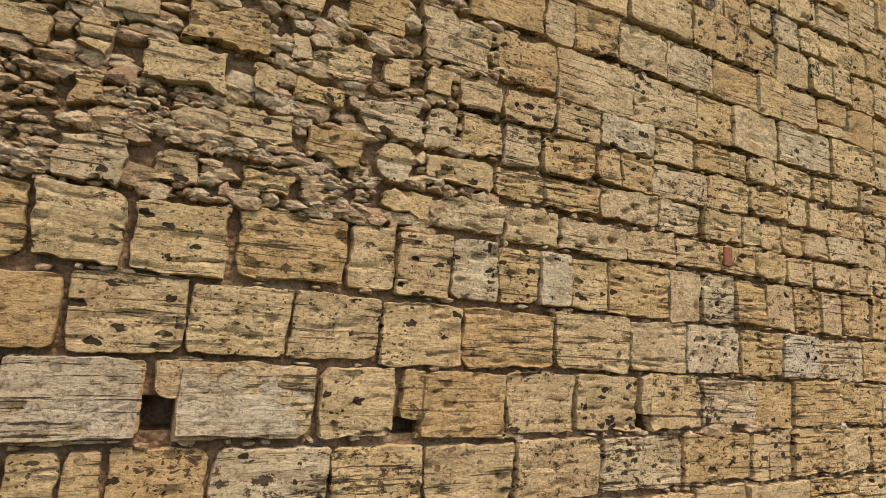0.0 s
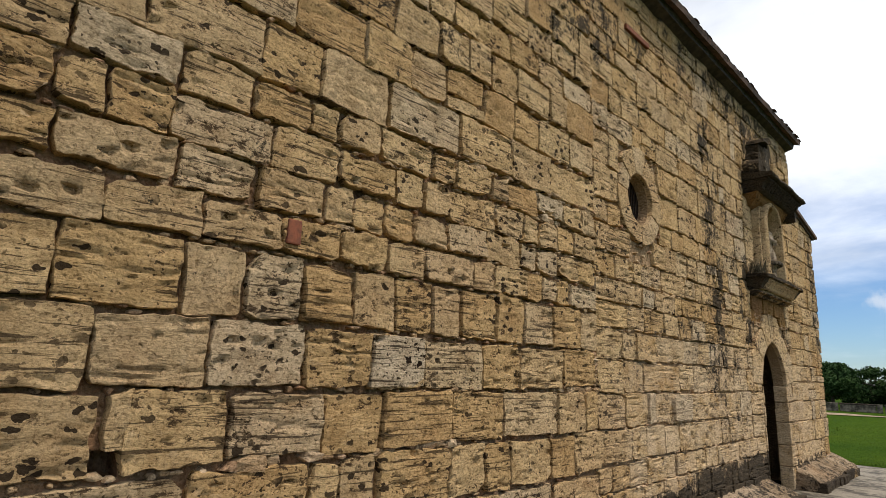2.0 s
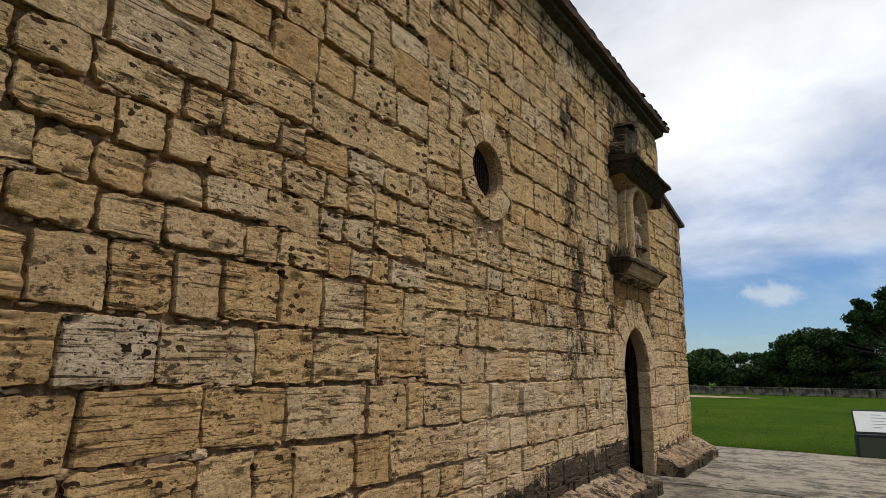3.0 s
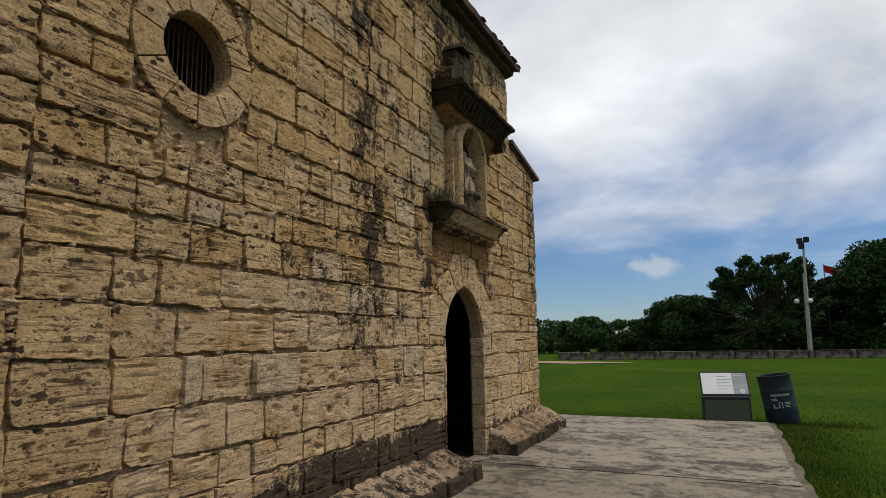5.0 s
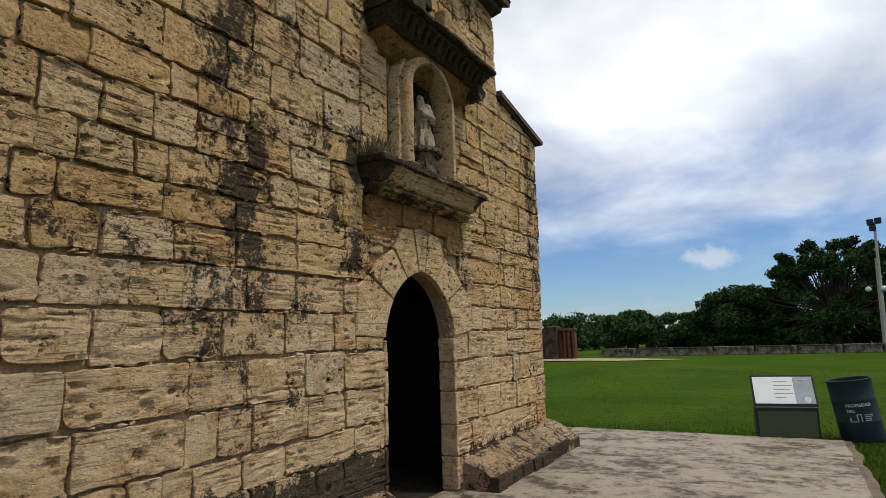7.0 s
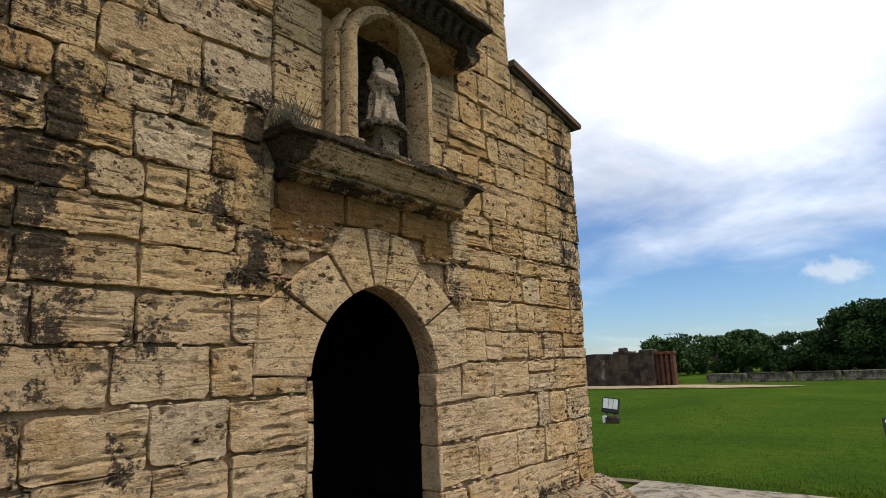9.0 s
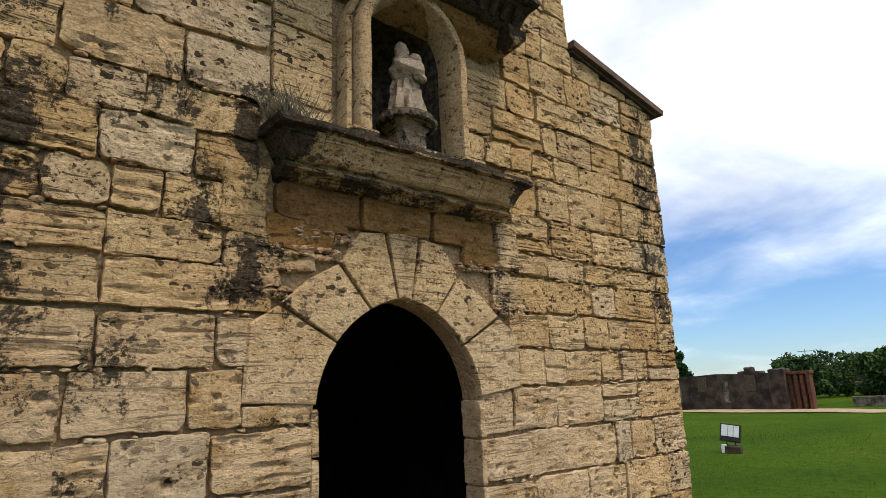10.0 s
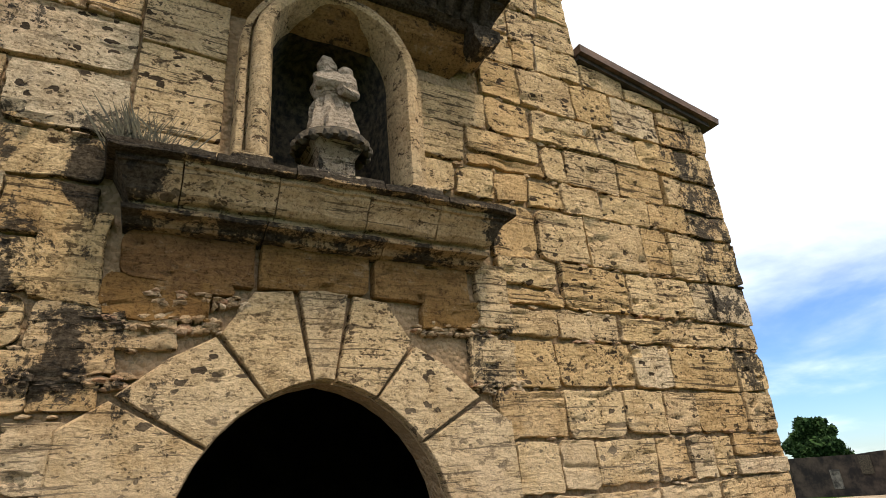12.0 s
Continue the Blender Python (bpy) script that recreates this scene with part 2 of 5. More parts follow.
def simple(name, c1, c2, scale=8.0, rough=0.6, metal=0.0, bumped=0.2, spec=0.3):
    n = Nodes(name)
    f = n.noise(scale, 5, 0.6)
    c = n.mix(n.step(f, 0.35, 0.68), c1, c2)
    n.bump(n.noise(scale * 6, 3), bumped, 0.005)
    return n.out(c, rough, metal, spec)


def grass_ground():
    n = Nodes("lawn_grass")
    a = n.noise(0.35, 4, 0.6)
    c = n.ramp(a, (0.3, (0.030, 0.066, 0.005)), (0.55, (0.049, 0.090, 0.006)), (0.8, (0.078, 0.11, 0.010)))
    b = n.noise(9, 6, 0.7)
    c = n.mix(n.step(b, 0.35, 0.62, 0.6, 0.0), c, (0.014, 0.034, 0.006))
    s = n.noise(1.3, 5, 0.6, 0.5, (1.0, 0.4, 1.0))
    c = n.mix(n.step(s, 0.6, 0.78, 0.0, 0.35), c, (0.12, 0.12, 0.035))
    n.bump(n.math("ADD", b, n.noise(60, 3)), 0.9, 0.04)
    return n.out(c, 1.0, 0.0, 0.02)


def concrete(name, c1, c2, c3, wet=0.0):
    n = Nodes(name)
    a = n.noise(1.5, 10, 0.74, 0.6, (1.5, 0.8, 1.0))
    c = n.ramp(n.math("ADD", n.math("MULTIPLY", a, 0.65), n.math("MULTIPLY", n.noise(7, 7, 0.72, 0.5), 0.35)), (0.445, c1), (0.475, c2), (0.53, c3))
    g = n.noise(80, 3, 0.7)
    c = n.mix(n.step(g, 0.3, 0.65, 0.35, 0.0), c, (0.08, 0.07, 0.055))
    crack = n.step(n.noise(2.0, 8, 0.75, 1.2), 0.485, 0.5)
    crack2 = n.step(n.noise(2.0, 8, 0.75, 1.2), 0.5, 0.515, 1.0, 0.0)
    c = n.mix(n.math("MULTIPLY", n.math("MULTIPLY", crack, crack2), 0.35), c, (0.05, 0.045, 0.035))
    n.bump(n.math("ADD", n.math("MULTIPLY", a, 1.5), g), 0.5, 0.012)
    return n.out(c, 0.72 - wet, 0.0, 0.3)


def leaf_mat(name, c1, c2):
    n = Nodes(name)
    r = n.t.nodes.new("ShaderNodeNewGeometry").outputs["Random Per Island"]
    c = n.mix(r, c1, c2)
    c = n.mix(n.step(n.noise(0.8, 3), 0.4, 0.65), c, n.mix(0.5, c, (0.01, 0.03, 0.01)))
    n.put(n.b.inputs["Subsurface Weight"], 0.0)
    return n.out(c, 0.8, 0.0, 0.08)


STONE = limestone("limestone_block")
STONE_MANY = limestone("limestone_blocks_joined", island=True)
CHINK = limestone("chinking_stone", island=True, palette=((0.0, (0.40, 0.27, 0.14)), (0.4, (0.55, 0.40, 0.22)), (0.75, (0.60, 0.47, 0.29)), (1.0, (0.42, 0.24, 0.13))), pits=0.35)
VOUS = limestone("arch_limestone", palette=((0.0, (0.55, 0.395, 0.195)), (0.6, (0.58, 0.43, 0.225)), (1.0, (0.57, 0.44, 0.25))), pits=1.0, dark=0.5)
# rust-brown stone, darkened further to paint in shade below the ledges
RUST_SHADE_STONE = limestone("rust_and_shade_limestone", palette=((0.0, (0.25, 0.14, 0.042)), (0.5, (0.29, 0.17, 0.055)), (1.0, (0.22, 0.122, 0.045))), pits=0.3, dark=0.8)
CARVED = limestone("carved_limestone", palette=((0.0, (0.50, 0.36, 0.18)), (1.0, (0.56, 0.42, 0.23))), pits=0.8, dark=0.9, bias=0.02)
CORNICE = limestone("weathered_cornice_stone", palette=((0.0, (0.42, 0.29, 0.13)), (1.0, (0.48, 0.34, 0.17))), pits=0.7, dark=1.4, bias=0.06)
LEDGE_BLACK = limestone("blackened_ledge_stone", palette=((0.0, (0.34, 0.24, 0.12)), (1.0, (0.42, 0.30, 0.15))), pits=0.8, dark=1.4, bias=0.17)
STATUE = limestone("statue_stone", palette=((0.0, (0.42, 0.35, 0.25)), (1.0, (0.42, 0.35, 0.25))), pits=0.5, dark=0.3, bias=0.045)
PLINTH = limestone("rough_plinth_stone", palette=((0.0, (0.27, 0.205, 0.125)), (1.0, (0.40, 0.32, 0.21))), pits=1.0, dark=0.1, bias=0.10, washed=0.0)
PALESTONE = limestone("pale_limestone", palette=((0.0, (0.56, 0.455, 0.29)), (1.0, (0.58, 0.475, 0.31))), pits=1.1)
# lichen black on the pedestal rim, painted shade in the niche hollow
SOOT_AND_SHADE = simple("lichen_and_shade_black_stone", (0.02, 0.017, 0.014), (0.11, 0.082, 0.05), 22, 0.95, 0, 0.9)
# floor inside the doorway, near-black in place of indoor shade
BLACKFLOOR = simple("shade_black_floor", (0.02, 0.017, 0.014), (0.04, 0.034, 0.027), 4, 0.95, 0, 0.4, 0.05)
MORTAR = mortar()
LAWN = grass_ground()
SLAB = concrete("weathered_concrete", (0.045, 0.036, 0.024), (0.15, 0.126, 0.092), (0.28, 0.243, 0.187))
SLAB_DARK = concrete("dark_concrete", (0.05, 0.042, 0.03), (0.12, 0.1, 0.07), (0.23, 0.195, 0.14))
KERB = concrete("earth_edge", (0.045, 0.032, 0.019), (0.085, 0.062, 0.038), (0.13, 0.098, 0.06))
TILE = simple("old_roof_tile", (0.055, 0.035, 0.025), (0.13, 0.075, 0.05), 6, 0.85, 0, 0.5)
WOOD = simple("dark_eave_wood", (0.03, 0.022, 0.016), (0.07, 0.05, 0.035), 12, 0.8, 0, 0.4)
BRICK = simple("red_brick", (0.23, 0.075, 0.038), (0.13, 0.05, 0.03), 20, 0.9, 0, 0.6)
BRICK_OLD = simple("old_dark_brick", (0.13, 0.045, 0.024), (0.05, 0.025, 0.018), 5, 0.95, 0, 0.6)
IRON = simple("rusty_iron", (0.03, 0.025, 0.022), (0.07, 0.04, 0.025), 30, 0.7, 0.6, 0.3)
BLACK = simple("black_painted_metal", (0.012, 0.013, 0.014), (0.02, 0.021, 0.022), 15, 0.6, 0.0, 0.1, 0.25)
PANEL = simple("green_grey_panel", (0.045, 0.06, 0.035), (0.055, 0.07, 0.042), 3, 0.5, 0.0, 0.05, 0.25)
PAPER = simple("white_sign_print", (0.74, 0.76, 0.76), (0.68, 0.70, 0.71), 2, 0.35, 0, 0.02, 0.5)
GREYP = simple("grey_sign_print", (0.27, 0.30, 0.33), (0.33, 0.36, 0.39), 4, 0.35, 0, 0.02, 0.5)
INK = simple("sign_ink", (0.2, 0.2, 0.2), (0.25, 0.24, 0.24), 4, 0.5, 0, 0.02)
BINM = simple("dark_blue_plastic_drum", (0.010, 0.018, 0.026), (0.016, 0.026, 0.034), 7, 0.6, 0, 0.1, 0.25)
WHITE = simple("white_stencil_paint", (0.62, 0.64, 0.64), (0.5, 0.52, 0.52), 25, 0.7, 0, 0.1)
CONC_POLE = simple("concrete_pole", (0.30, 0.28, 0.25), (0.38, 0.36, 0.33), 5, 0.85, 0, 0.2)
GALV = simple("grey_metal", (0.22, 0.22, 0.22), (0.3, 0.3, 0.3), 10, 0.45, 0.7, 0.1)
LENS = simple("lamp_glass", (0.55, 0.58, 0.56), (0.65, 0.67, 0.65), 10, 0.12, 0, 0.02, 0.6)
RUIN = simple("blackened_ruin_plaster", (0.016, 0.012, 0.010), (0.075, 0.052, 0.036), 1.7, 0.95, 0, 0.8)
LOWWALL = simple("grey_boundary_wall", (0.04, 0.034, 0.027), (0.20, 0.17, 0.135), 4.0, 0.95, 0, 0.6)
REDCLOTH = simple("red_cloth", (0.45, 0.03, 0.03), (0.36, 0.02, 0.025), 2, 0.8, 0, 0.1)
BARK = simple("tree_bark", (0.035, 0.027, 0.02), (0.075, 0.06, 0.045), 5, 0.95, 0, 0.8)
LEAF = leaf_mat("dense_leaves", (0.016, 0.034, 0.010), (0.038, 0.07, 0.016))
LEAF_FAR = leaf_mat("distant_leaves", (0.024, 0.05, 0.015), (0.052, 0.09, 0.026))
BLADE = leaf_mat("grass_blades", (0.045, 0.085, 0.006), (0.085, 0.12, 0.012))
STRAW = simple("dry_weeds", (0.10, 0.085, 0.05), (0.04, 0.036, 0.024), 30, 0.9, 0, 0.1)
DIRT = simple("bare_earth", (0.20, 0.14, 0.085), (0.32, 0.25, 0.17), 3, 0.95, 0, 0.5)
# room plaster, darkened in colour to stand for indoor shade
PLASTER_IN = simple("shade_dark_plaster", (0.035, 0.03, 0.024), (0.06, 0.05, 0.04), 3, 0.95, 0, 0.3)

# ---- building helpers ----
rng = random.Random(7)


def mesh_of(name, verts, faces, material, smooth=False):
    me = bpy.data.meshes.new(name)
    me.from_pydata(verts, [], faces)
    me.materials.append(material)
    if smooth:
        me.shade_smooth()
        me.set_sharp_from_angle(angle=radians(32))
    me.update()
    return me


def thing(name, label, category="", group="", kind="", at=(0, 0, 0), rz=0.0):
    ob = new(name)
    ob.empty_display_size = 0.1
    ob.matrix_basis = pose(*at, 0, 0, rz)
    return tagged(ob, label, category, group, kind)


def part(name, bm, material, parent=None, label="", smooth=False, kind=""):
    me = bpy.data.meshes.new(name)
    bmesh.ops.recalc_face_normals(bm, faces=bm.faces)
    bm.to_mesh(me)
    bm.free()
    me.materials.append(material)
    if smooth:
        me.shade_smooth()
        me.set_sharp_from_angle(angle=radians(40))
    ob = new(name, me)
    ob.parent = parent
    return tagged(ob, label, kind=kind)


def linked(name, me, parent=None, label="", kind=""):
    ob = new(name, me)
    ob.parent = parent
    return tagged(ob, label, kind=kind)


def box(bm, x0, x1, y0, y1, z0, z1, bevel=0.0, m=None):
    r = bmesh.ops.create_cube(bm, size=1.0)
    vs = r["verts"]
    for v in vs:
        v.co = Vector(((x0 + x1) / 2 + v.co.x * (x1 - x0), (y0 + y1) / 2 + v.co.y * (y1 - y0), (z0 + z1) / 2 + v.co.z * (z1 - z0)))
    if bevel:
        es = list({e for v in vs for e in v.link_edges})
        r = bmesh.ops.bevel(bm, geom=es, offset=bevel, segments=2, affect="EDGES", profile=0.6)
        vs = list({v for f in r["faces"] for v in f.verts} | {v for v in vs if v.is_valid})
    if m is not None:
        for v in vs:
            v.co = m @ v.co
    return vs


def tube(bm, p, q, r0, r1=None, seg=10, caps=True):
    p, q = Vector(p), Vector(q)
    d = q - p
    m = Matrix.Translation((p + q) / 2) @ d.to_track_quat("Z", "Y").to_matrix().to_4x4()
    return bmesh.ops.create_cone(bm, cap_ends=caps, segments=seg, radius1=r0, radius2=r0 if r1 is None else r1, depth=d.length, matrix=m)["verts"]


def prism(bm, pts, y0, y1):
    """A polygon of (x, z) points, from y0 (front) to y1."""
    a = [bm.verts.new((x, y0, z)) for x, z in pts]
    b = [bm.verts.new((x, y1, z)) for x, z in pts]
    bm.faces.new(a)
    bm.faces.new(b[::-1])
    for i in range(len(pts)):
        j = (i + 1) % len(pts)
        bm.faces.new((a[j], a[i], b[i], b[j]))


def sweep(bm, prof, x0, x1, rough=0.0, steps=1, ends=0.0, sides=(1, 1)):
    """A moulding along x: prof holds (y, z) points; ends narrows the lower points towards the middle."""
    zs = [z for _, z in prof]
    top = max(zs)
    rows = []
    for i in range(steps + 1):
        f = i / steps
        row = []
        for y, z in prof:
            k = ends * (top - z)
            x = (x0 + k * sides[0]) * (1 - f) + (x1 - k * sides[1]) * f
            p = Vector((x, y, z))
            if rough:
                p += noise.noise_vector(p * 7) * rough
            row.append(bm.verts.new(p))
        rows.append(row)
    for a, b in zip(rows, rows[1:]):
        for i in range(len(prof)):
            j = (i + 1) % len(prof)
            bm.faces.new((a[i], a[j], b[j], b[i]))
    bm.faces.new(rows[0])
    bm.faces.new(rows[-1][::-1])


def roughen(bm, amount, scale, cuts=0):
    if cuts:
        bmesh.ops.subdivide_edges(bm, edges=bm.edges, cuts=cuts, use_grid_fill=True)
    for v in bm.verts:
        v.co += noise.noise_vector(v.co * scale) * amount + noise.noise_vector(v.co * scale * 3.1) * amount * 0.4


# ---- the facade ----
WALL = 2.66            # y of the mortar's face
THICK = 0.60
CX, SPRING, HALF = 11.91, 1.50, 0.625
APEX = 2.21
RAD = (HALF ** 2 + (APEX - SPRING) ** 2) / (2 * HALF)
OCX, OCZ, OCR = 7.53, 3.455, 0.272
PUTLOG = ((0.03, 0.15, 1.22, 1.36), (1.1, 1.25, 1.19, 1.27), (2.64, 2.76, 1.17, 1.28))   # square scaffold holes: x, x, z, z
RECESS = 0.018         # how far the mortar lies back
NX, NZ, NR = 11.96, 3.97, 0.355


def arch_point(s):
    """Along the pointed arch: s from -1 (left spring) through 0 (apex) to 1 (right spring)."""
    full = math.asin((APEX - SPRING) / RAD)
    a = (1 - abs(s)) * full
    x = RAD * math.cos(a) - (RAD - HALF)
    return CX + (x if s > 0 else -x), SPRING + RAD * math.sin(a)


def wall_loop():
    """Holes of the facade wall: door, oculus and niche."""
    door = [(CX - HALF, 0.0)] + [arch_point(-1 + i / 8) for i in range(17)] + [(CX + HALF, 0.0)]
    oc = [(OCX + OCR * math.cos(i * math.tau / 28), OCZ + OCR * math.sin(i * math.tau / 28)) for i in range(28)]
    return door, oc


def niche_loop(r, foot, n=14, dz=0.0):
    return [(NX - r, foot)] + [(NX - r * math.cos(math.pi * i / n), NZ + dz + r * math.sin(math.pi * i / n)) for i in range(n + 1)] + [(NX + r, foot)]


def wall_mesh(y0, y1, half, apex):
    bm = bmesh.new()
    door, oc = wall_loop()
    door = [(CX + (x - CX) * half / HALF, z * apex / APEX) for x, z in door]
    if half > HALF:
        oc = [(OCX + (x - OCX) * 1.7, OCZ + (z - OCZ) * 1.7) for x, z in oc]
    outer = [(-3.0, -0.1), (CX - half, -0.1)] + door + [(CX + half, -0.1), (15.13, -0.1), (15.30, 4.50), (13.93, 4.74), (13.93, 6.12), (-3.0, 6.12)]
    es = []
    loops = [outer, oc, niche_loop(NR + 0.045, 3.14)]
    if half == HALF:
        loops += [[(xa, za), (xb, za), (xb, zb), (xa, zb)] for xa, xb, za, zb in PUTLOG]
    for loop in loops:
        vs = [bm.verts.new((x, y0, z)) for x, z in loop]
        es += [bm.edges.new((vs[i], vs[(i + 1) % len(vs)])) for i in range(len(vs))]
    bmesh.ops.triangle_fill(bm, use_beauty=True, use_dissolve=False, edges=es, normal=(0, -1, 0))
    r = bmesh.ops.extrude_face_region(bm, geom=list(bm.faces))
    for v in r["geom"]:
        if isinstance(v, bmesh.types.BMVert):
            v.co.y += y1 - y0
    return bm


wall = tagged(part("wall_front", wall_mesh(WALL + RECESS, WALL + 0.16, HALF, APEX), MORTAR, None), "old church facade of weathered ochre limestone blocks and lime mortar", "wall", "", "structure")

part("wall_core", wall_mesh(WALL + 0.161, WALL + THICK, 1.6, 3.0), MORTAR, wall, "rubble core behind the facing")

# added room behind the facade shuts out light; shade painted into its colours
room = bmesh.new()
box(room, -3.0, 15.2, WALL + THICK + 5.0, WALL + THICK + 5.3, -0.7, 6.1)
tagged(part("wall_back", room, PLASTER_IN), "inner back wall, shade painted into its colour", "wall", "", "structure")
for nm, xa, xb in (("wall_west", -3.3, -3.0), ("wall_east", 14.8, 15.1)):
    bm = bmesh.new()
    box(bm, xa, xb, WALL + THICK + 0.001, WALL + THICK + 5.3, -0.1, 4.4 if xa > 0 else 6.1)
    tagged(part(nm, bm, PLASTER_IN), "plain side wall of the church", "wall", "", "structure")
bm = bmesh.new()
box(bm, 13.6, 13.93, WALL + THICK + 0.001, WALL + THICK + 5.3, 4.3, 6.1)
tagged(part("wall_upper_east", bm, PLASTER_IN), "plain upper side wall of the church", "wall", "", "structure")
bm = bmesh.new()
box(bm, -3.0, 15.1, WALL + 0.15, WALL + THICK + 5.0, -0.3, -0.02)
tagged(part("floor_inside", bm, BLACKFLOOR), "stone floor inside the doorway, shade painted into its colour", "floor", "", "structure")
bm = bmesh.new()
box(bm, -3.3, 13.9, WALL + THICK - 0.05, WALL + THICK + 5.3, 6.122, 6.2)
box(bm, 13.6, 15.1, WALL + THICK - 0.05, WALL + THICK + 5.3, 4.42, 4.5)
tagged(part("ceiling", bm, PLASTER_IN), "flat ceiling inside, shade painted into its colour", "ceiling", "", "structure")

# roofs: a long tiled eave above the facade and a low sloping one over the wing
roof = thing("roof", "dark old clay tile roof with a projecting wooden eave", "roof", "", "structure")
bm = bmesh.new()
sweep(bm, [(2.42, 6.03), (2.40, 6.10), (8.5, 8.4), (8.5, 8.3), (3.2, 6.24), (2.68, 6.12)], -3.4, 14.02, 0.012, 60)
part("roof_deck", bm, TILE, roof)
bm = bmesh.new()
sweep(bm, [(2.52, 5.97), (2.50, 6.06), (2.67, 6.12), (2.67, 5.93)], -3.3, 13.97, 0.012, 60)
part("eave_board", bm, WOOD, roof, "dark weathered wooden eave board")
bm = bmesh.new()
for i in range(9):
    a = math.pi * i / 8
    for y, z in ((2.395, 6.09), (2.95, 6.305)):
        bm.verts.new((0.085 * math.cos(a), y, z + 0.022 * math.sin(a)))
bm.verts.ensure_lookup_table()
for i in range(8):
    bm.faces.new([bm.verts[k] for k in (2 * i, 2 * i + 2, 2 * i + 3, 2 * i + 1)])
r = bmesh.ops.solidify(bm, geom=list(bm.faces), thickness=0.015)
tile_me = bpy.data.meshes.new("roof_tile")
bm.to_mesh(tile_me)
bm.free()
tile_me.materials.append(TILE)
for i in range(96):
    o = linked("roof_tile", tile_me, roof)
    o.matrix_basis = pose(-3.2 + i * 0.18 + rng.uniform(-0.012, 0.012), rng.uniform(-0.025, 0.02), rng.uniform(-0.006, 0.008), 0, 0, rng.uniform(-1.5, 1.5))
bm = bmesh.new()
prism(bm, [(9.75, 6.2), (9.75, 6.36), (9.83, 6.44), (9.9, 6.42), (10.0, 6.34), (10.06, 6.2)], 2.62, 2.85)
part("roof_cap", bm, CORNICE, roof, "small weathered stone stub on the roof")
wing = thing("wing_roof", "thin dark sloping roof edge over the low wing", "roof", "", "structure")
bm = bmesh.new()
for y0, y1, dz in ((2.56, 8.4, 0.0), ):
    prism(bm, [(13.93, 4.765), (15.44, 4.475), (15.46, 4.535), (13.93, 4.835)], y0, y1)
part("roof_deck", bm, TILE, wing)
bm = bmesh.new()
prism(bm, [(13.94, 4.725), (15.36, 4.45), (15.365, 4.488), (13.94, 4.76)], 2.60, 2.655)
part("eave_board", bm, WOOD, wing)


# ---- stonework ----
def relief(x, z, seed, kind_):
    """How far a weathered face stands out or in: 0 smooth, 1 bedded, 2 holed by shells, 3 bedded upright."""
    if kind_ == 3:
        x, z = z, x
    h = 0.008 * noise.noise((x * 3.5, seed, z * 4.5)) + 0.005 * noise.noise((x * 16, seed + 3, z * 24)) + 0.004 * noise.noise((x * 45, seed + 5, z * 45))
    if kind_ in (1, 3):
        q = noise.noise((x * 3.4 + 0.4 * z, seed + 9, z * 40))
        if q > 0.24 and noise.noise((x * 9.0, seed + 30, z * 6.0)) > -0.25:
            h -= 0.012 * min(1.0, (q - 0.24) / 0.10)
        h += 0.003 * min(0.3, noise.noise((x * 5.0, seed + 2, z * 48)))
    d = noise.voronoi((x * 8.0, seed * 0.7, z * 11.0))[0][0]
    if kind_ == 2:
        if d < 0.30 and noise.noise((x * 2.6, seed, z * 2.6)) > -0.12:
            h -= 0.028 * min(1.0, (0.30 - d) / 0.10)
        d = noise.voronoi((x * 19.0, seed * 0.9, z * 23.0))[0][0]
        if d < 0.30 and noise.noise((x * 4.0, seed + 4, z * 4.0)) > 0.0:
            h -= 0.014 * min(1.0, (0.30 - d) / 0.12)
    elif d < 0.17 and noise.noise((x * 2.2, seed, z * 2.2)) > 0.12:
        h -= 0.022 * min(1.0, (0.17 - d) / 0.07)
    return h


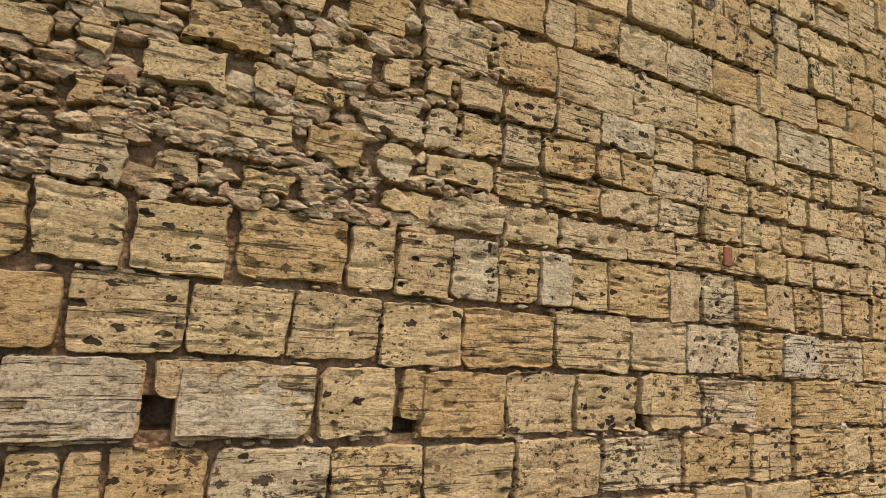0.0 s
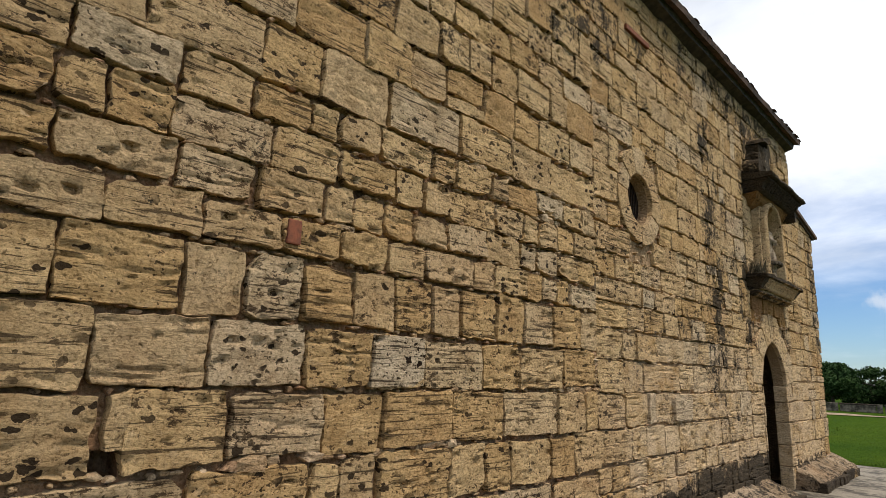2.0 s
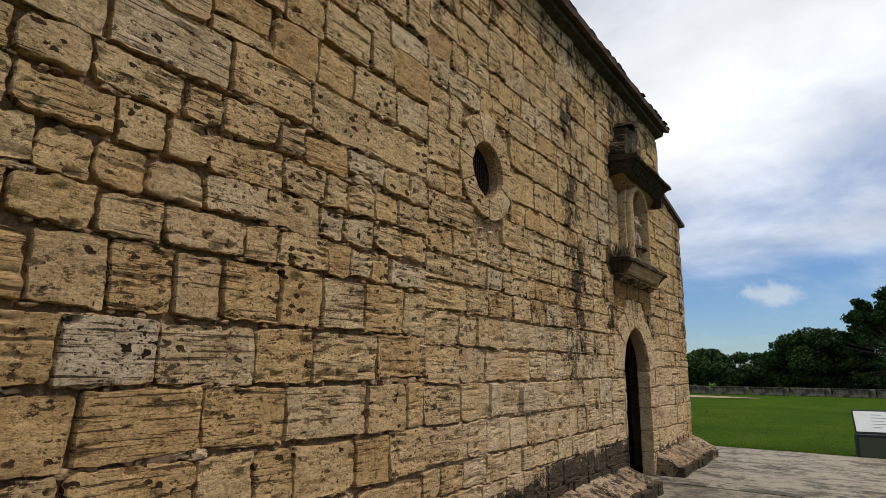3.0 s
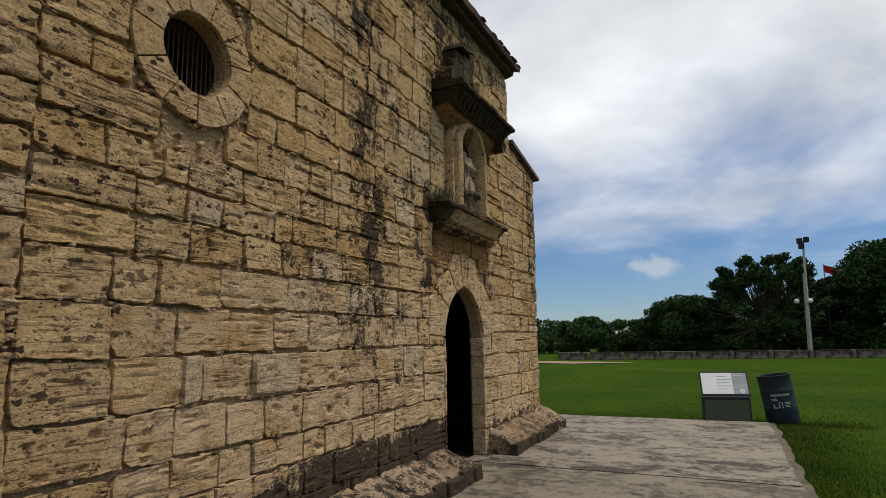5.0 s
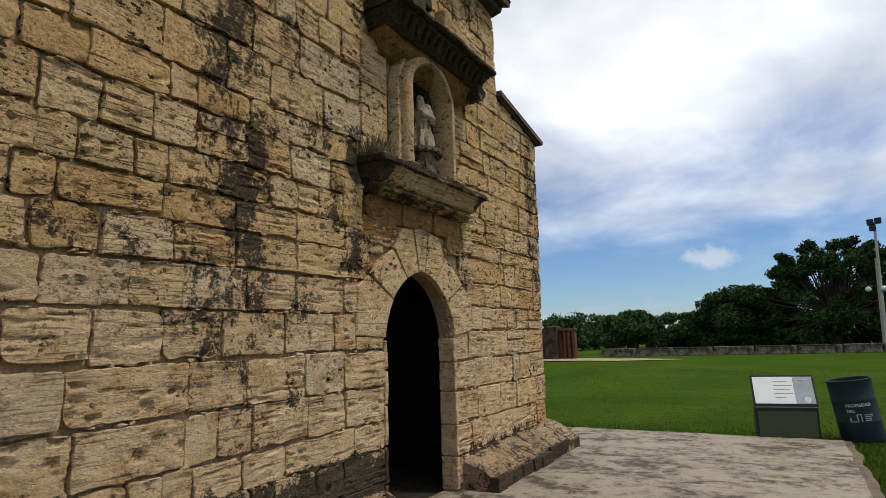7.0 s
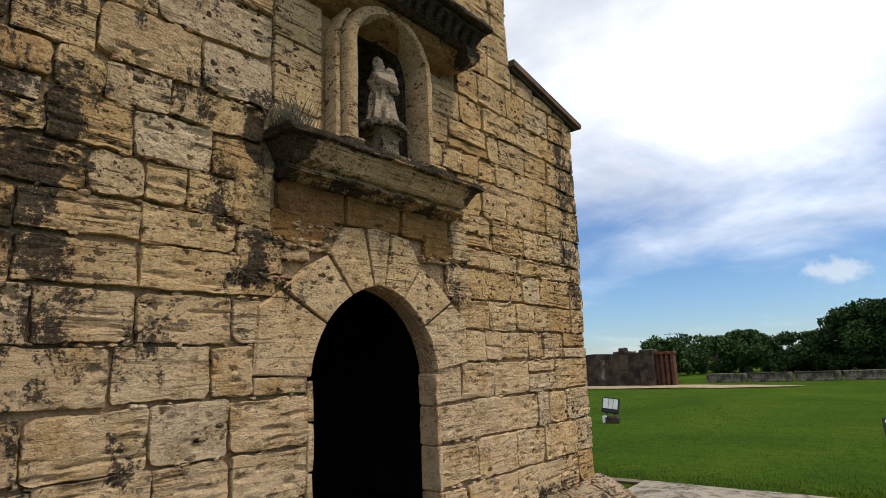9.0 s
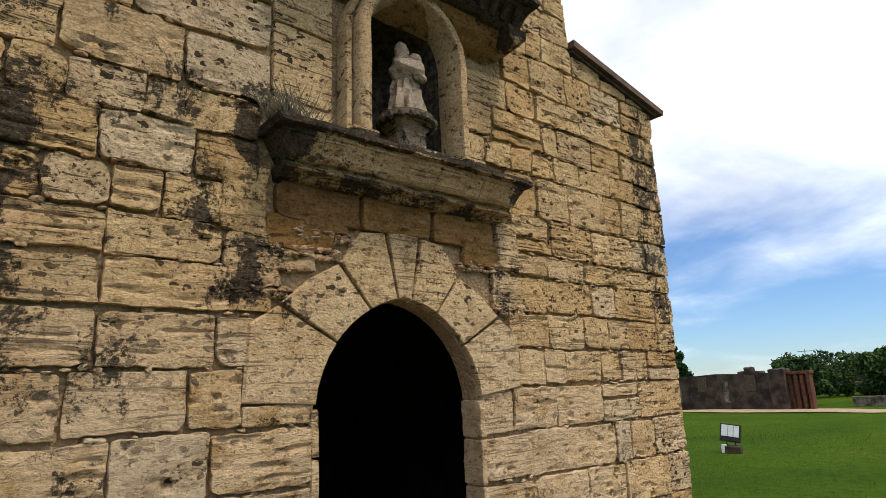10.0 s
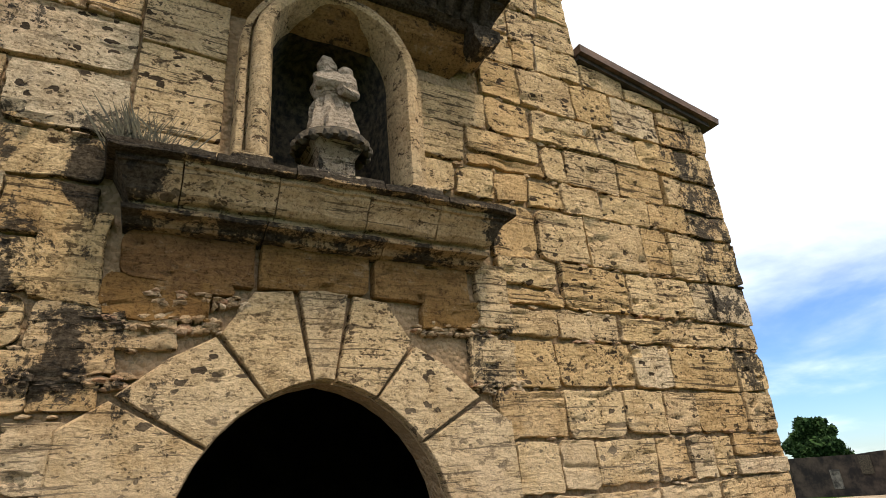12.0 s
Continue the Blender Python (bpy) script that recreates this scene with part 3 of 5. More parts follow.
def stone_geo(x0, x1, z0, z1, proud, jit, face=WALL, kind_=None):
    """One weathered block: skewed, wavering outline, chipped corners and an eroded face."""
    w, h = x1 - x0, z1 - z0
    sx_, sz_ = (0.027, 0.017) if z0 < 2.9 else (0.042, 0.028)
    nx, nz = max(4, round(w / sx_)), max(4, round(h / sz_))
    seed = rng.uniform(0, 50)
    if kind_ is None:
        kind_ = rng.choice((0, 1, 1, 1, 1, 2, 2, 2, 2, 3 if w < h * 1.1 else 1))
    if kind_ == 3:
        nx, nz = max(4, round(w / sz_)), max(4, round(h / sx_))
    tx, tz = rng.uniform(-0.03, 0.03), rng.uniform(-0.04, 0.03)
    # worn corners, now and then one broken away
    cr = {(a, b): rng.uniform(0.006, 0.028) if rng.random() < 0.8 else rng.uniform(0.04, 0.09) for a in (-1, 1) for b in (-1, 1)}
    sk = min(0.016, jit * 1.1)
    skew = [(rng.uniform(-sk, sk) * 0.6, rng.uniform(-sk, sk)) for _ in range(4)]
    cx, cz = (x0 + x1) / 2, (z0 + z1) / 2
    us = [0.0, 0.004 / w] + [0.016 / w + (1 - 0.032 / w) * i / (nx - 2) for i in range(nx - 1)] + [1 - 0.004 / w, 1.0]
    ws = [0.0, 0.004 / h] + [0.016 / h + (1 - 0.032 / h) * i / (nz - 2) for i in range(nz - 1)] + [1 - 0.004 / h, 1.0]
    v, f = [], []
    nu, nw = len(us), len(ws)
    for j, b_ in enumerate(ws):
        for i, a_ in enumerate(us):
            x, z = x0 + w * a_, z0 + h * b_
            c_ = min(cr[1 if x > cx else -1, 1 if z > cz else -1], w * 0.3, h * 0.3)
            dx, dz = max(0.0, abs(x - cx) - (w / 2 - c_)), max(0.0, abs(z - cz) - (h / 2 - c_))
            if dx and dz:
                k = math.hypot(dx, dz)
                if k > c_:
                    x += math.copysign(dx * (1 - c_ / k), cx - x)
                    z += math.copysign(dz * (1 - c_ / k), cz - z)
            rim = min(i, j, nu - 1 - i, nw - 1 - j)
            wx = noise.noise((x * 8, seed, z * 8)) * jit * 1.3 + noise.noise((x * 28, seed, z * 28)) * jit * 0.8
            wz = noise.noise((x * 8, seed + 20, z * 8)) * jit * 1.3 + noise.noise((x * 28, seed + 20, z * 28)) * jit * 0.8
            for q, f_ in enumerate(((1 - a_) * (1 - b_), a_ * (1 - b_), (1 - a_) * b_, a_ * b_)):
                wx += skew[q][0] * f_
                wz += skew[q][1] * f_
            y = face - proud + tx * (x - cx) + tz * (z - cz)
            if rim == 0:
                y += proud * 0.30
            else:
                y -= relief(x, z, seed, kind_) * (0.7 if rim == 1 else 1.0)
            v.append((x + wx, min(y, face + 0.006), z + wz))
    for j in range(nw - 1):
        for i in range(nu - 1):
            k = j * nu + i
            f.append((k, k + 1, k + nu + 1, k + nu))
    edge = list(range(nu)) + [j * nu + nu - 1 for j in range(1, nw)] + [(nw - 1) * nu + i for i in range(nu - 2, -1, -1)] + [j * nu for j in range(nw - 2, 0, -1)]
    base = len(v)
    v += [(v[k][0], face + RECESS + 0.012, v[k][2]) for k in edge]
    m = len(edge)
    f += [(edge[(q + 1) % m], edge[q], base + q, base + (q + 1) % m) for q in range(m)]
    return v, f


class Many:
    """Geometry that is gathered into one mesh."""

    def __init__(self):
        self.v, self.f = [], []

    def add(self, v, f):
        k = len(self.v)
        self.v += v
        self.f += [tuple(i + k for i in q) for q in f]


single, joined, chinks = [], Many(), Many()

# bed joints, from the ground up, for the three stretches of the facade
LEFT = [0.08, 0.48, 0.84, 1.17, 1.51, 1.84, 2.18, 2.40, 2.62, 2.86, 3.08, 3.42, 3.74, 4.06, 4.30, 4.57, 4.86, 5.14, 5.42, 5.72, 5.98]
MID = [0.08, 0.38, 0.64, 0.87, 1.17, 1.48, 1.78, 2.06, 2.31, 2.53, 2.77, 3.05, 3.28, 3.63, 3.98, 4.25, 4.52, 4.80, 5.10, 5.40, 5.70, 5.98]
RIGHT = [0.06, 0.34, 0.66, 1.0, 1.32, 1.64, 1.91, 2.18, 2.47, 2.66, 2.97, 3.34, 3.56, 3.85, 4.14, 4.48, 4.75, 5.05, 5.4, 5.7, 5.98]


# upright joints that can be told apart, by the bed joint under them
JOINTS = {
    "left": {0.84: (-0.39, -0.21, -0.07, 0.31, 0.81, 1.27, 1.79, 2.38, 3.03, 3.83),
             1.17: (-0.45, 0.05, 0.72, 1.13, 1.73, 2.18, 2.66, 3.19, 3.70, 4.10, 4.70, 5.22, 5.90, 6.34),
             1.51: (-0.64, -0.27, 0.16, 0.58, 1.01, 1.45, 2.02, 2.58, 3.06, 3.57, 3.99, 4.43, 4.98, 5.40, 5.98, 6.51),
             1.84: (-0.43, -0.10, 0.30, 0.82, 1.06, 1.36, 1.65, 1.92, 2.15, 2.41, 2.90, 3.21, 3.52, 3.85, 4.17, 4.48, 4.75, 5.13, 5.46, 5.85, 6.26),
             2.18: (-0.43, -0.09, 0.21, 0.61, 0.92, 1.27, 1.67, 2.05, 2.55, 2.96, 3.37, 3.74, 4.09, 4.40),
             2.40: (-0.44, -0.20, 0.19, 0.55, 0.86, 1.16, 1.59, 1.93, 2.33, 2.82)},
    "mid": {0.87: (7.15, 7.48, 7.89, 8.24, 8.66, 9.29),
            1.17: (7.06, 7.51, 7.67, 8.12, 8.61, 9.31, 9.74, 10.29, 10.72),
            1.48: (7.04, 7.47, 7.88, 8.33, 8.73, 9.13, 9.55, 10.09, 10.61),
            1.78: (7.02, 7.31, 7.80, 8.47, 8.92, 9.26, 9.73, 10.19, 10.73),
            2.06: (7.15, 7.54, 8.00, 8.40, 8.75, 9.18, 9.64, 10.19, 10.79),
            2.31: (7.13, 7.50, 7.79, 8.31, 8.52, 9.10, 9.63, 10.19, 10.74)},
    "right": {0.66: (12.55, 13.04, 13.63, 14.15, 14.8), 2.47: (12.95, 13.34, 13.85, 14.30, 14.98), 2.18: (12.91, 13.3, 13.9, 14.24, 14.9)},
}


def corner_x(z):
    return 15.13 + 0.037 * z if z < 4.45 else 13.93


# outer edge of the arch stones, by height
def arch_half(z):
    if z < 1.6:
        return HALF
    if z < 2.15:
        return 1.03 - (z - 1.6) * 0.32
    return max(0.2, 0.85 - (z - 2.15) * 1.25) if z < 2.66 else 0.0


def blocked(z0, z1):
    """Stretches of x that a course must leave free."""
    out = []
    za, zb = z0 + 0.02, z1 - 0.02
    if zb < 2.62:
        h = max(arch_half(za), arch_half((za + zb) / 2))
        out.append((CX - h - 0.01, CX + h + 0.01))
    elif za < 2.62:
        out.append((10.98, 12.78))
    if za < 2.92 and zb > 2.64:
        out.append((10.98, 12.78))
    if zb > 2.9 and za < 3.15:
        out.append((10.93, 12.93))
    if zb > 3.15 and za < 4.5:
        out.append((11.34, 12.46))
    if zb > 3.2 and za < 4.25:
        out.append((10.97, 11.40))
    if zb > 4.3 and za < 4.7:
        out.append((11.05, 13.0))
    if zb > OCZ - 0.5 and za < OCZ + 0.5:
        d = 0.0 if za < OCZ < zb else min(abs(za - OCZ), abs(zb - OCZ))
        h = math.sqrt(max(0.0, 0.25 - d * d))
        out.append((OCX - h, OCX + h))
    return out


def pebble(x, z, sx, sz, proud, yb=WALL):
    a0 = rng.uniform(0, 6.28)
    n = rng.choice((5, 6, 7))
    v, lo = [], []
    for i in range(n):
        a = a0 + i * math.tau / n
        k = rng.uniform(0.65, 1.3)
        v.append((x + sx * k * math.cos(a), yb + RECESS + 0.006, z + sz * k * math.sin(a)))
    for i in range(n):
        vx, _, vz = v[i]
        lo.append((x + (vx - x) * 0.84, yb - proud * rng.uniform(0.6, 1.1), z + (vz - z) * 0.84))
    v += lo + [(x, yb - proud * 1.15, z)]
    f = [(i, (i + 1) % n, n + (i + 1) % n, n + i) for i in range(n)] + [(n + i, n + (i + 1) % n, 2 * n) for i in range(n)]
    chinks.add(v, f)


def rubble_fill(x0, x1, z0, z1, size):
    """Small stones packed into a gap."""
    area = max(0.0, (x1 - x0) * (z1 - z0))
    for _ in range(int(area / (size * size * 0.9)) + (rng.random() < 0.5)):
        s = size * rng.uniform(0.55, 1.15)
        pebble(rng.uniform(x0, x1), rng.uniform(z0, z1), s * rng.uniform(0.7, 1.9), s * rng.uniform(0.45, 0.9), rng.uniform(0.016, 0.042))


def looseness(x, z):
    """How rubbly the masonry is: most on the early upper stretch."""
    k = max(0.0, min(1.0, (2.3 - x) / 2.0)) * max(0.0, min(1.0, (z - 1.6) / 0.5))
    return max(k, 0.26 + 0.45 * max(0.0, noise.noise((x * 0.6, 3.3, z * 0.8))) if x < 6.3 else 0.13 + 0.25 * max(0.0, noise.noise((x * 0.7, 7.3, z * 0.9))))


def lay(levels, xa, xb, stretch):
    for z0, z1 in zip(levels, levels[1:]):
        right = min(xb, corner_x((z0 + z1) / 2)) - (0.0 if xb < 13 else 0.0)
        if xb > 13 and z0 > 4.3 and z1 < 4.85:
            right = 13.93
        if z0 > 4.75 and xa > 13.93:
            continue
        free = [(xa, right)]
        for p, q in blocked(z0, z1):
            nxt = []
            for s, e in free:
                if p > s:
                    nxt.append((s, min(e, p)))
                if q < e:
                    nxt.append((max(s, q), e))
            free = [(s, e) for s, e in nxt if e - s > 0.07]
        for s, e in free:
            x = s
            while x < e - 0.02:
                hgt_ = z1 - z0
                w = hgt_ * rng.choice((0.75, 1.0, 1.15, 1.35, 1.5, 1.7, 1.95)) * rng.uniform(0.9, 1.1)
                w = max(0.2, min(w, 0.66))
                ahead = [q for q in JOINTS[stretch].get(z0, ()) if x + 0.08 < q < e]
                known = bool(ahead) and (ahead[0] - x < 0.75)
                if known:
                    w = ahead[0] - x
                elif e - (x + w) < 0.2:
                    w = e - x
                elif ahead and ahead[0] - (x + w) < 0.15:
                    w = (ahead[0] - x) / 2
                if w > 0.76:
                    w /= 2
                lo = looseness(x, z0)
                g = 0.003 + 0.009 * rng.random() + lo * rng.uniform(0.01, 0.06 + 0.09 * (lo > 0.5))
                gz = 0.004 + 0.007 * rng.random() + lo * rng.uniform(0.005, 0.05 + 0.05 * (lo > 0.5))
                gz2 = 0.004 + 0.007 * rng.random() + lo * rng.uniform(0.0, 0.045)
                a, b, c, d = x + g * rng.uniform(0.3, 0.7), x + w - g * 0.5, z0 + gz, z1 - gz2
                if z1 < 2.2 or (x > 8 and z1 < 2.6):
                    jit = 0.008 + 0.012 * lo
                else:
                    jit = 0.010 + 0.016 * lo
                if not known and rng.random() < 0.07 + 0.05 * lo and hgt_ > 0.25 and w > 0.3 and d - c > 0.2:
                    zc = (c + d) / 2 + rng.uniform(-0.04, 0.04)
                    blocks = [(a, b, c, zc - 0.01), (a + 0.01, b - 0.02, zc + 0.01, d)]
                else:
                    blocks = [(a, b, c, d)]
                if d - c < 0.1 or b - a < 0.08:
                    rubble_fill(x, x + w, z0, z1, 0.03)
                    blocks = []
                for xa_, xb_, za_, zb_ in PUTLOG:   # keep the scaffold holes open
                    cut_ = []
                    for a, b, c, d in blocks:
                        if a < xb_ and b > xa_ and c < zb_ and d > za_:
                            if xa_ - a > 0.12:
                                cut_.append((a, xa_, c, d))
                            if b - xb_ > 0.12:
                                cut_.append((xb_, b, c, d))
                            if d - zb_ > 0.05:
                                cut_.append((max(a, xa_ - 0.01), min(b, xb_ + 0.01), zb_, d))
                        else:
                            cut_.append((a, b, c, d))
                    blocks = [q for q in cut_ if q[1] - q[0] > 0.07 and q[3] - q[2] > 0.05]
                for q in blocks:
                    geo = stone_geo(*q, (rng.uniform(0.022, 0.042) if x < 6.5 else rng.uniform(0.014, 0.030)) + 0.014 * lo, jit)
                    if z1 < 2.45 and x + w > -0.8 and len(single) < 300:
                        single.append(geo)
                    else:
                        joined.add(*geo)
                if g > 0.04:
                    rubble_fill(x + w - g * 0.5, x + w + g * 0.3, z0, z1, min(0.06, g * 0.8))
                if gz > 0.026:
                    rubble_fill(x, x + w, z0 - 0.008, z0 + gz, rng.uniform(0.038, 0.06))
                x += w
    # chinking in the wider bed joints
    for z0 in levels[1:]:
        x = xa
        while x < min(xb, corner_x(z0)):
            free_here = not any(p - 0.03 < x < q + 0.03 for p, q in blocked(z0 - 0.05, z0 + 0.05))
            if free_here and rng.random() < 0.12 + 0.7 * looseness(x, z0):
                pebble(x, z0 + rng.uniform(-0.01, 0.014), rng.uniform(0.014, 0.045), rng.uniform(0.008, 0.019), rng.uniform(0.014, 0.034))
            x += rng.uniform(0.04, 0.09)


lay(LEFT, -2.98, 6.55, "left")
lay(MID, 6.55, CX, "mid")
lay(RIGHT, CX, 15.3, "right")
# the low wing's sloping top course
for i in range(3):
    xa = 13.95 + i * 0.45
    joined.add(*stone_geo(xa, xa + 0.43, 4.485, 4.485 + max(0.05, 0.2 - i * 0.085), 0.03, 0.006))

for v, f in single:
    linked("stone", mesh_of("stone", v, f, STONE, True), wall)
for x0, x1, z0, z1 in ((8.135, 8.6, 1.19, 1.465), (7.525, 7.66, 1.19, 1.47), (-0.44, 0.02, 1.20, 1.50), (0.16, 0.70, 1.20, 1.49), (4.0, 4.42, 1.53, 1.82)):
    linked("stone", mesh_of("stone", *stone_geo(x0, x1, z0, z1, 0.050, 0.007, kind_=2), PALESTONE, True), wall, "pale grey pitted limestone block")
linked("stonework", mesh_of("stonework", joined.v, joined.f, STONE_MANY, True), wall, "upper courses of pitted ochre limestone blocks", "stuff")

# quoins on the corner, their ends showing past the face
bm = bmesh.new()
z = 0.3
while z < 4.4:
    h = rng.uniform(0.2, 0.34)
    box(bm, corner_x(z) - 0.09, corner_x(z) + rng.uniform(0.01, 0.045), WALL + 0.004, WALL + rng.uniform(0.3, 0.5), z, min(z + h - 0.02, 4.42), 0.02)
    z += h
z = 4.8
while z < 5.9:
    h = rng.uniform(0.2, 0.34)
    box(bm, 13.84, 13.93 + rng.uniform(0.01, 0.04), WALL + 0.004, WALL + rng.uniform(0.3, 0.5), z, min(z + h - 0.02, 6.0), 0.02)
    z += h
part("quoins", bm, STONE_MANY, wall, "rough corner stones", kind="stuff")

# a red brick set in a joint and putlog holes with broken edges
bm = bmesh.new()
box(bm, 3.39, 3.47, WALL - 0.062, WALL + 0.02, 2.24, 2.37, 0.008)
part("brick", bm, BRICK, wall, "red brick chip in a joint")
bm = bmesh.new()
box(bm, 7.3, 7.86, WALL - 0.06, WALL + 0.02, 5.34, 5.40, 0.008)
part("brick", bm, BRICK, wall, "thin red brick course")


# ---- arch stones round the doorway ----
def voussoir(pts, proud, mat, name="voussoir"):
    bm = bmesh.new()
    cx, cz = sum(p[0] for p in pts) / len(pts), sum(p[1] for p in pts) / len(pts)
    pts = [(cx + (x - cx) * 0.966, cz + (z - cz) * 0.966) for x, z in pts]
    a = [bm.verts.new((x, WALL + RECESS + 0.01, z)) for x, z in pts]
    b = [bm.verts.new((x, WALL - proud * 0.6, z)) for x, z in pts]
    c = [bm.verts.new((cx + (x - cx) * 0.965, WALL - proud - rng.uniform(-0.004, 0.004), cz + (z - cz) * 0.965)) for x, z in pts]
    n = len(pts)
    for lo, hi in ((a, b), (b, c)):
        for i in range(n):
            bm.faces.new((lo[i], lo[(i + 1) % n], hi[(i + 1) % n], hi[i]))
    mid = bm.verts.new((cx, WALL - proud - 0.004, cz))
    for i in range(n):
        bm.faces.new((c[i], c[(i + 1) % n], mid))
    return part(name, bm, mat, wall)


def arch_run(s0, s1, n=4):
    return [arch_point(s0 + (s1 - s0) * i / n) for i in range(n + 1)]


S = (-0.93, -0.56, -0.26, -0.05)
for sgn in (-1, 1):
    fl = lambda pts: [(CX + (x - CX) * -sgn, z) if sgn > 0 else (x, z) for x, z in pts]
    d = 0.03 * (sgn > 0)
    voussoir(fl(arch_run(S[0], S[1]) + [(11.05, 2.13), (10.88, 2.02), (10.86, 1.6 + d)]), 0.036, VOUS)
    voussoir(fl(arch_run(S[1], S[2]) + [(11.43, 2.40), (11.25, 2.30), (11.06, 2.14)]), 0.034, VOUS)
    voussoir(fl(arch_run(S[2], S[3]) + [(11.76, 2.64), (11.58, 2.62), (11.44, 2.41)]), 0.038, VOUS)
voussoir(arch_run(S[3], -S[3]) + [(12.035, 2.645), (11.91, 2.655), (11.785, 2.645)], 0.034, CARVED, "keystone")
for x0, x1 in ((CX + HALF - 0.018, CX + HALF + 0.03), (CX - HALF - 0.03, CX - HALF + 0.018)):
    for z0, z1 in zip((0.0, 0.34, 0.66, 1.0, 1.3), (0.34, 0.66, 1.0, 1.3, 1.56)):
        bm = bmesh.new()
        box(bm, x0, x1, WALL - 0.03 + rng.uniform(-0.008, 0.008), WALL + 0.165, z0 + 0.008, z1 - 0.006, 0.012)
        roughen(bm, 0.009, 12, 3)
        part("jamb_stone", bm, STONE, wall)
linked("stone", mesh_of("stone", *stone_geo(10.87, CX - HALF - 0.02, 1.49, 1.585, 0.026, 0.004), STONE, True), wall)
# rubble between the arch and the frieze
for x0, x1, z0, z1 in ((10.98, 11.4, 2.45, 2.64), (12.45, 12.8, 2.5, 2.64), (10.75, 11.05, 2.2, 2.42), (12.8, 13.0, 2.2, 2.45), (11.2, 11.5, 2.56, 2.66)):
    geo = stone_geo(x0, x1, z0, z1, 0.03, 0.02)
    linked("stone", mesh_of("stone", *geo, RUST_SHADE_STONE if z0 > 2.4 else STONE, True), wall)
    rubble_fill(x0 - 0.05, x1 + 0.05, z0 - 0.04, z0 + 0.02, 0.025)
# large dressed blocks beside the niche
for z0, z1 in ((3.16, 3.36), (3.375, 3.86), (3.875, 4.36)):
    linked("stone", mesh_of("stone", *stone_geo(10.985, 11.385, z0, z1, 0.022, 0.004, kind_=0), VOUS, True), wall, "smooth dressed limestone block")
# rust-brown frieze slabs under the ledge, its shade painted into their colour
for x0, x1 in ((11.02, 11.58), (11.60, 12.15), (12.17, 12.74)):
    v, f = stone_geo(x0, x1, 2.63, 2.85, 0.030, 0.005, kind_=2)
    linked("frieze_slab", mesh_of("frieze_slab", v, f, RUST_SHADE_STONE, True), wall, "rust-brown sandstone slab, ledge shade painted into its colour")
for x0, x1 in ((10.72, 10.97), (12.79, 13.0)):
    v, f = stone_geo(x0, x1, 2.5, 2.9, 0.035, 0.012)
    linked("stone", mesh_of("stone", v, f, STONE, True), wall)

# ring of the oculus
for i in range(11):
    a0, a1 = i * math.tau / 11 + 0.15, (i + 1) * math.tau / 11 + 0.15
    ro = 0.47 + 0.04 * rng.random() + (0.08 if 1.2 < a0 < 2.4 else 0)
    inner = [(OCX + (OCR + 0.004) * math.cos(a0 + (a1 - a0) * k / 3), OCZ + (OCR + 0.004) * math.sin(a0 + (a1 - a0) * k / 3)) for k in range(4)]
    outer = [(OCX + ro * math.cos(a1 - (a1 - a0) * k / 2), OCZ + ro * math.sin(a1 - (a1 - a0) * k / 2)) for k in range(3)]
    voussoir(inner + outer, 0.034, VOUS)
    for _ in range(5):
        aa, rr = rng.uniform(a0, a1), rng.uniform(0.49, 0.6)
        pebble(OCX + rr * math.cos(aa), OCZ + rr * math.sin(aa), 0.025, 0.018, 0.02)
linked("chinking", mesh_of("chinking", chinks.v, chinks.f, CHINK), wall, "small rubble stones packed into the mortar joints", "stuff")

window = thing("window_1", "round oculus window with a dark iron grille", "window", "", "structure")
bm = bmesh.new()
bmesh.ops.create_circle(bm, segments=28, radius=OCR - 0.004, matrix=Matrix.Translation((OCX, WALL + 0.12, OCZ)) @ Matrix.Rotation(math.pi / 2, 4, "X"))
es = list(bm.edges)
r = bmesh.ops.extrude_edge_only(bm, edges=es)
for g in r["geom"]:
    if isinstance(g, bmesh.types.BMVert):
        g.co.y += 0.03
part("window_frame", bm, IRON, window)
for i in range(-6, 7):
    x = i * 0.04
    h = math.sqrt(OCR ** 2 - x * x) - 0.004
    bm = bmesh.new()
    tube(bm, (OCX + x, WALL + 0.13, OCZ - h), (OCX + x, WALL + 0.13, OCZ + h), 0.006, seg=6)
    part("bar", bm, IRON, window)

# ---- the ledges, the niche and the statue ----
ledge = thing("lower_ledge", "projecting moulded stone ledge, blackened by lichen on top", "ledge", "stone ledges")
def cornice_run(parent, name, prof, cuts, material, rough, ends, label=""):
    """A moulding laid in stones between the cuts, the outer two returned to the wall."""
    for i, (xa, xb) in enumerate(zip(cuts, cuts[1:])):
        bm = bmesh.new()
        dy, dz = rng.uniform(-0.006, 0.004), rng.uniform(-0.004, 0.003)
        sweep(bm, [(y + dy * (y < 2.66), z + dz) for y, z in prof], xa + 0.003, xb - 0.003, rough, max(4, int((xb - xa) / 0.025)), ends, (i == 0, i == len(cuts) - 2))
        for v in bm.verts:
            v.co += noise.noise_vector(v.co * 31) * rough * 0.35
        part(name, bm, material, parent, label)


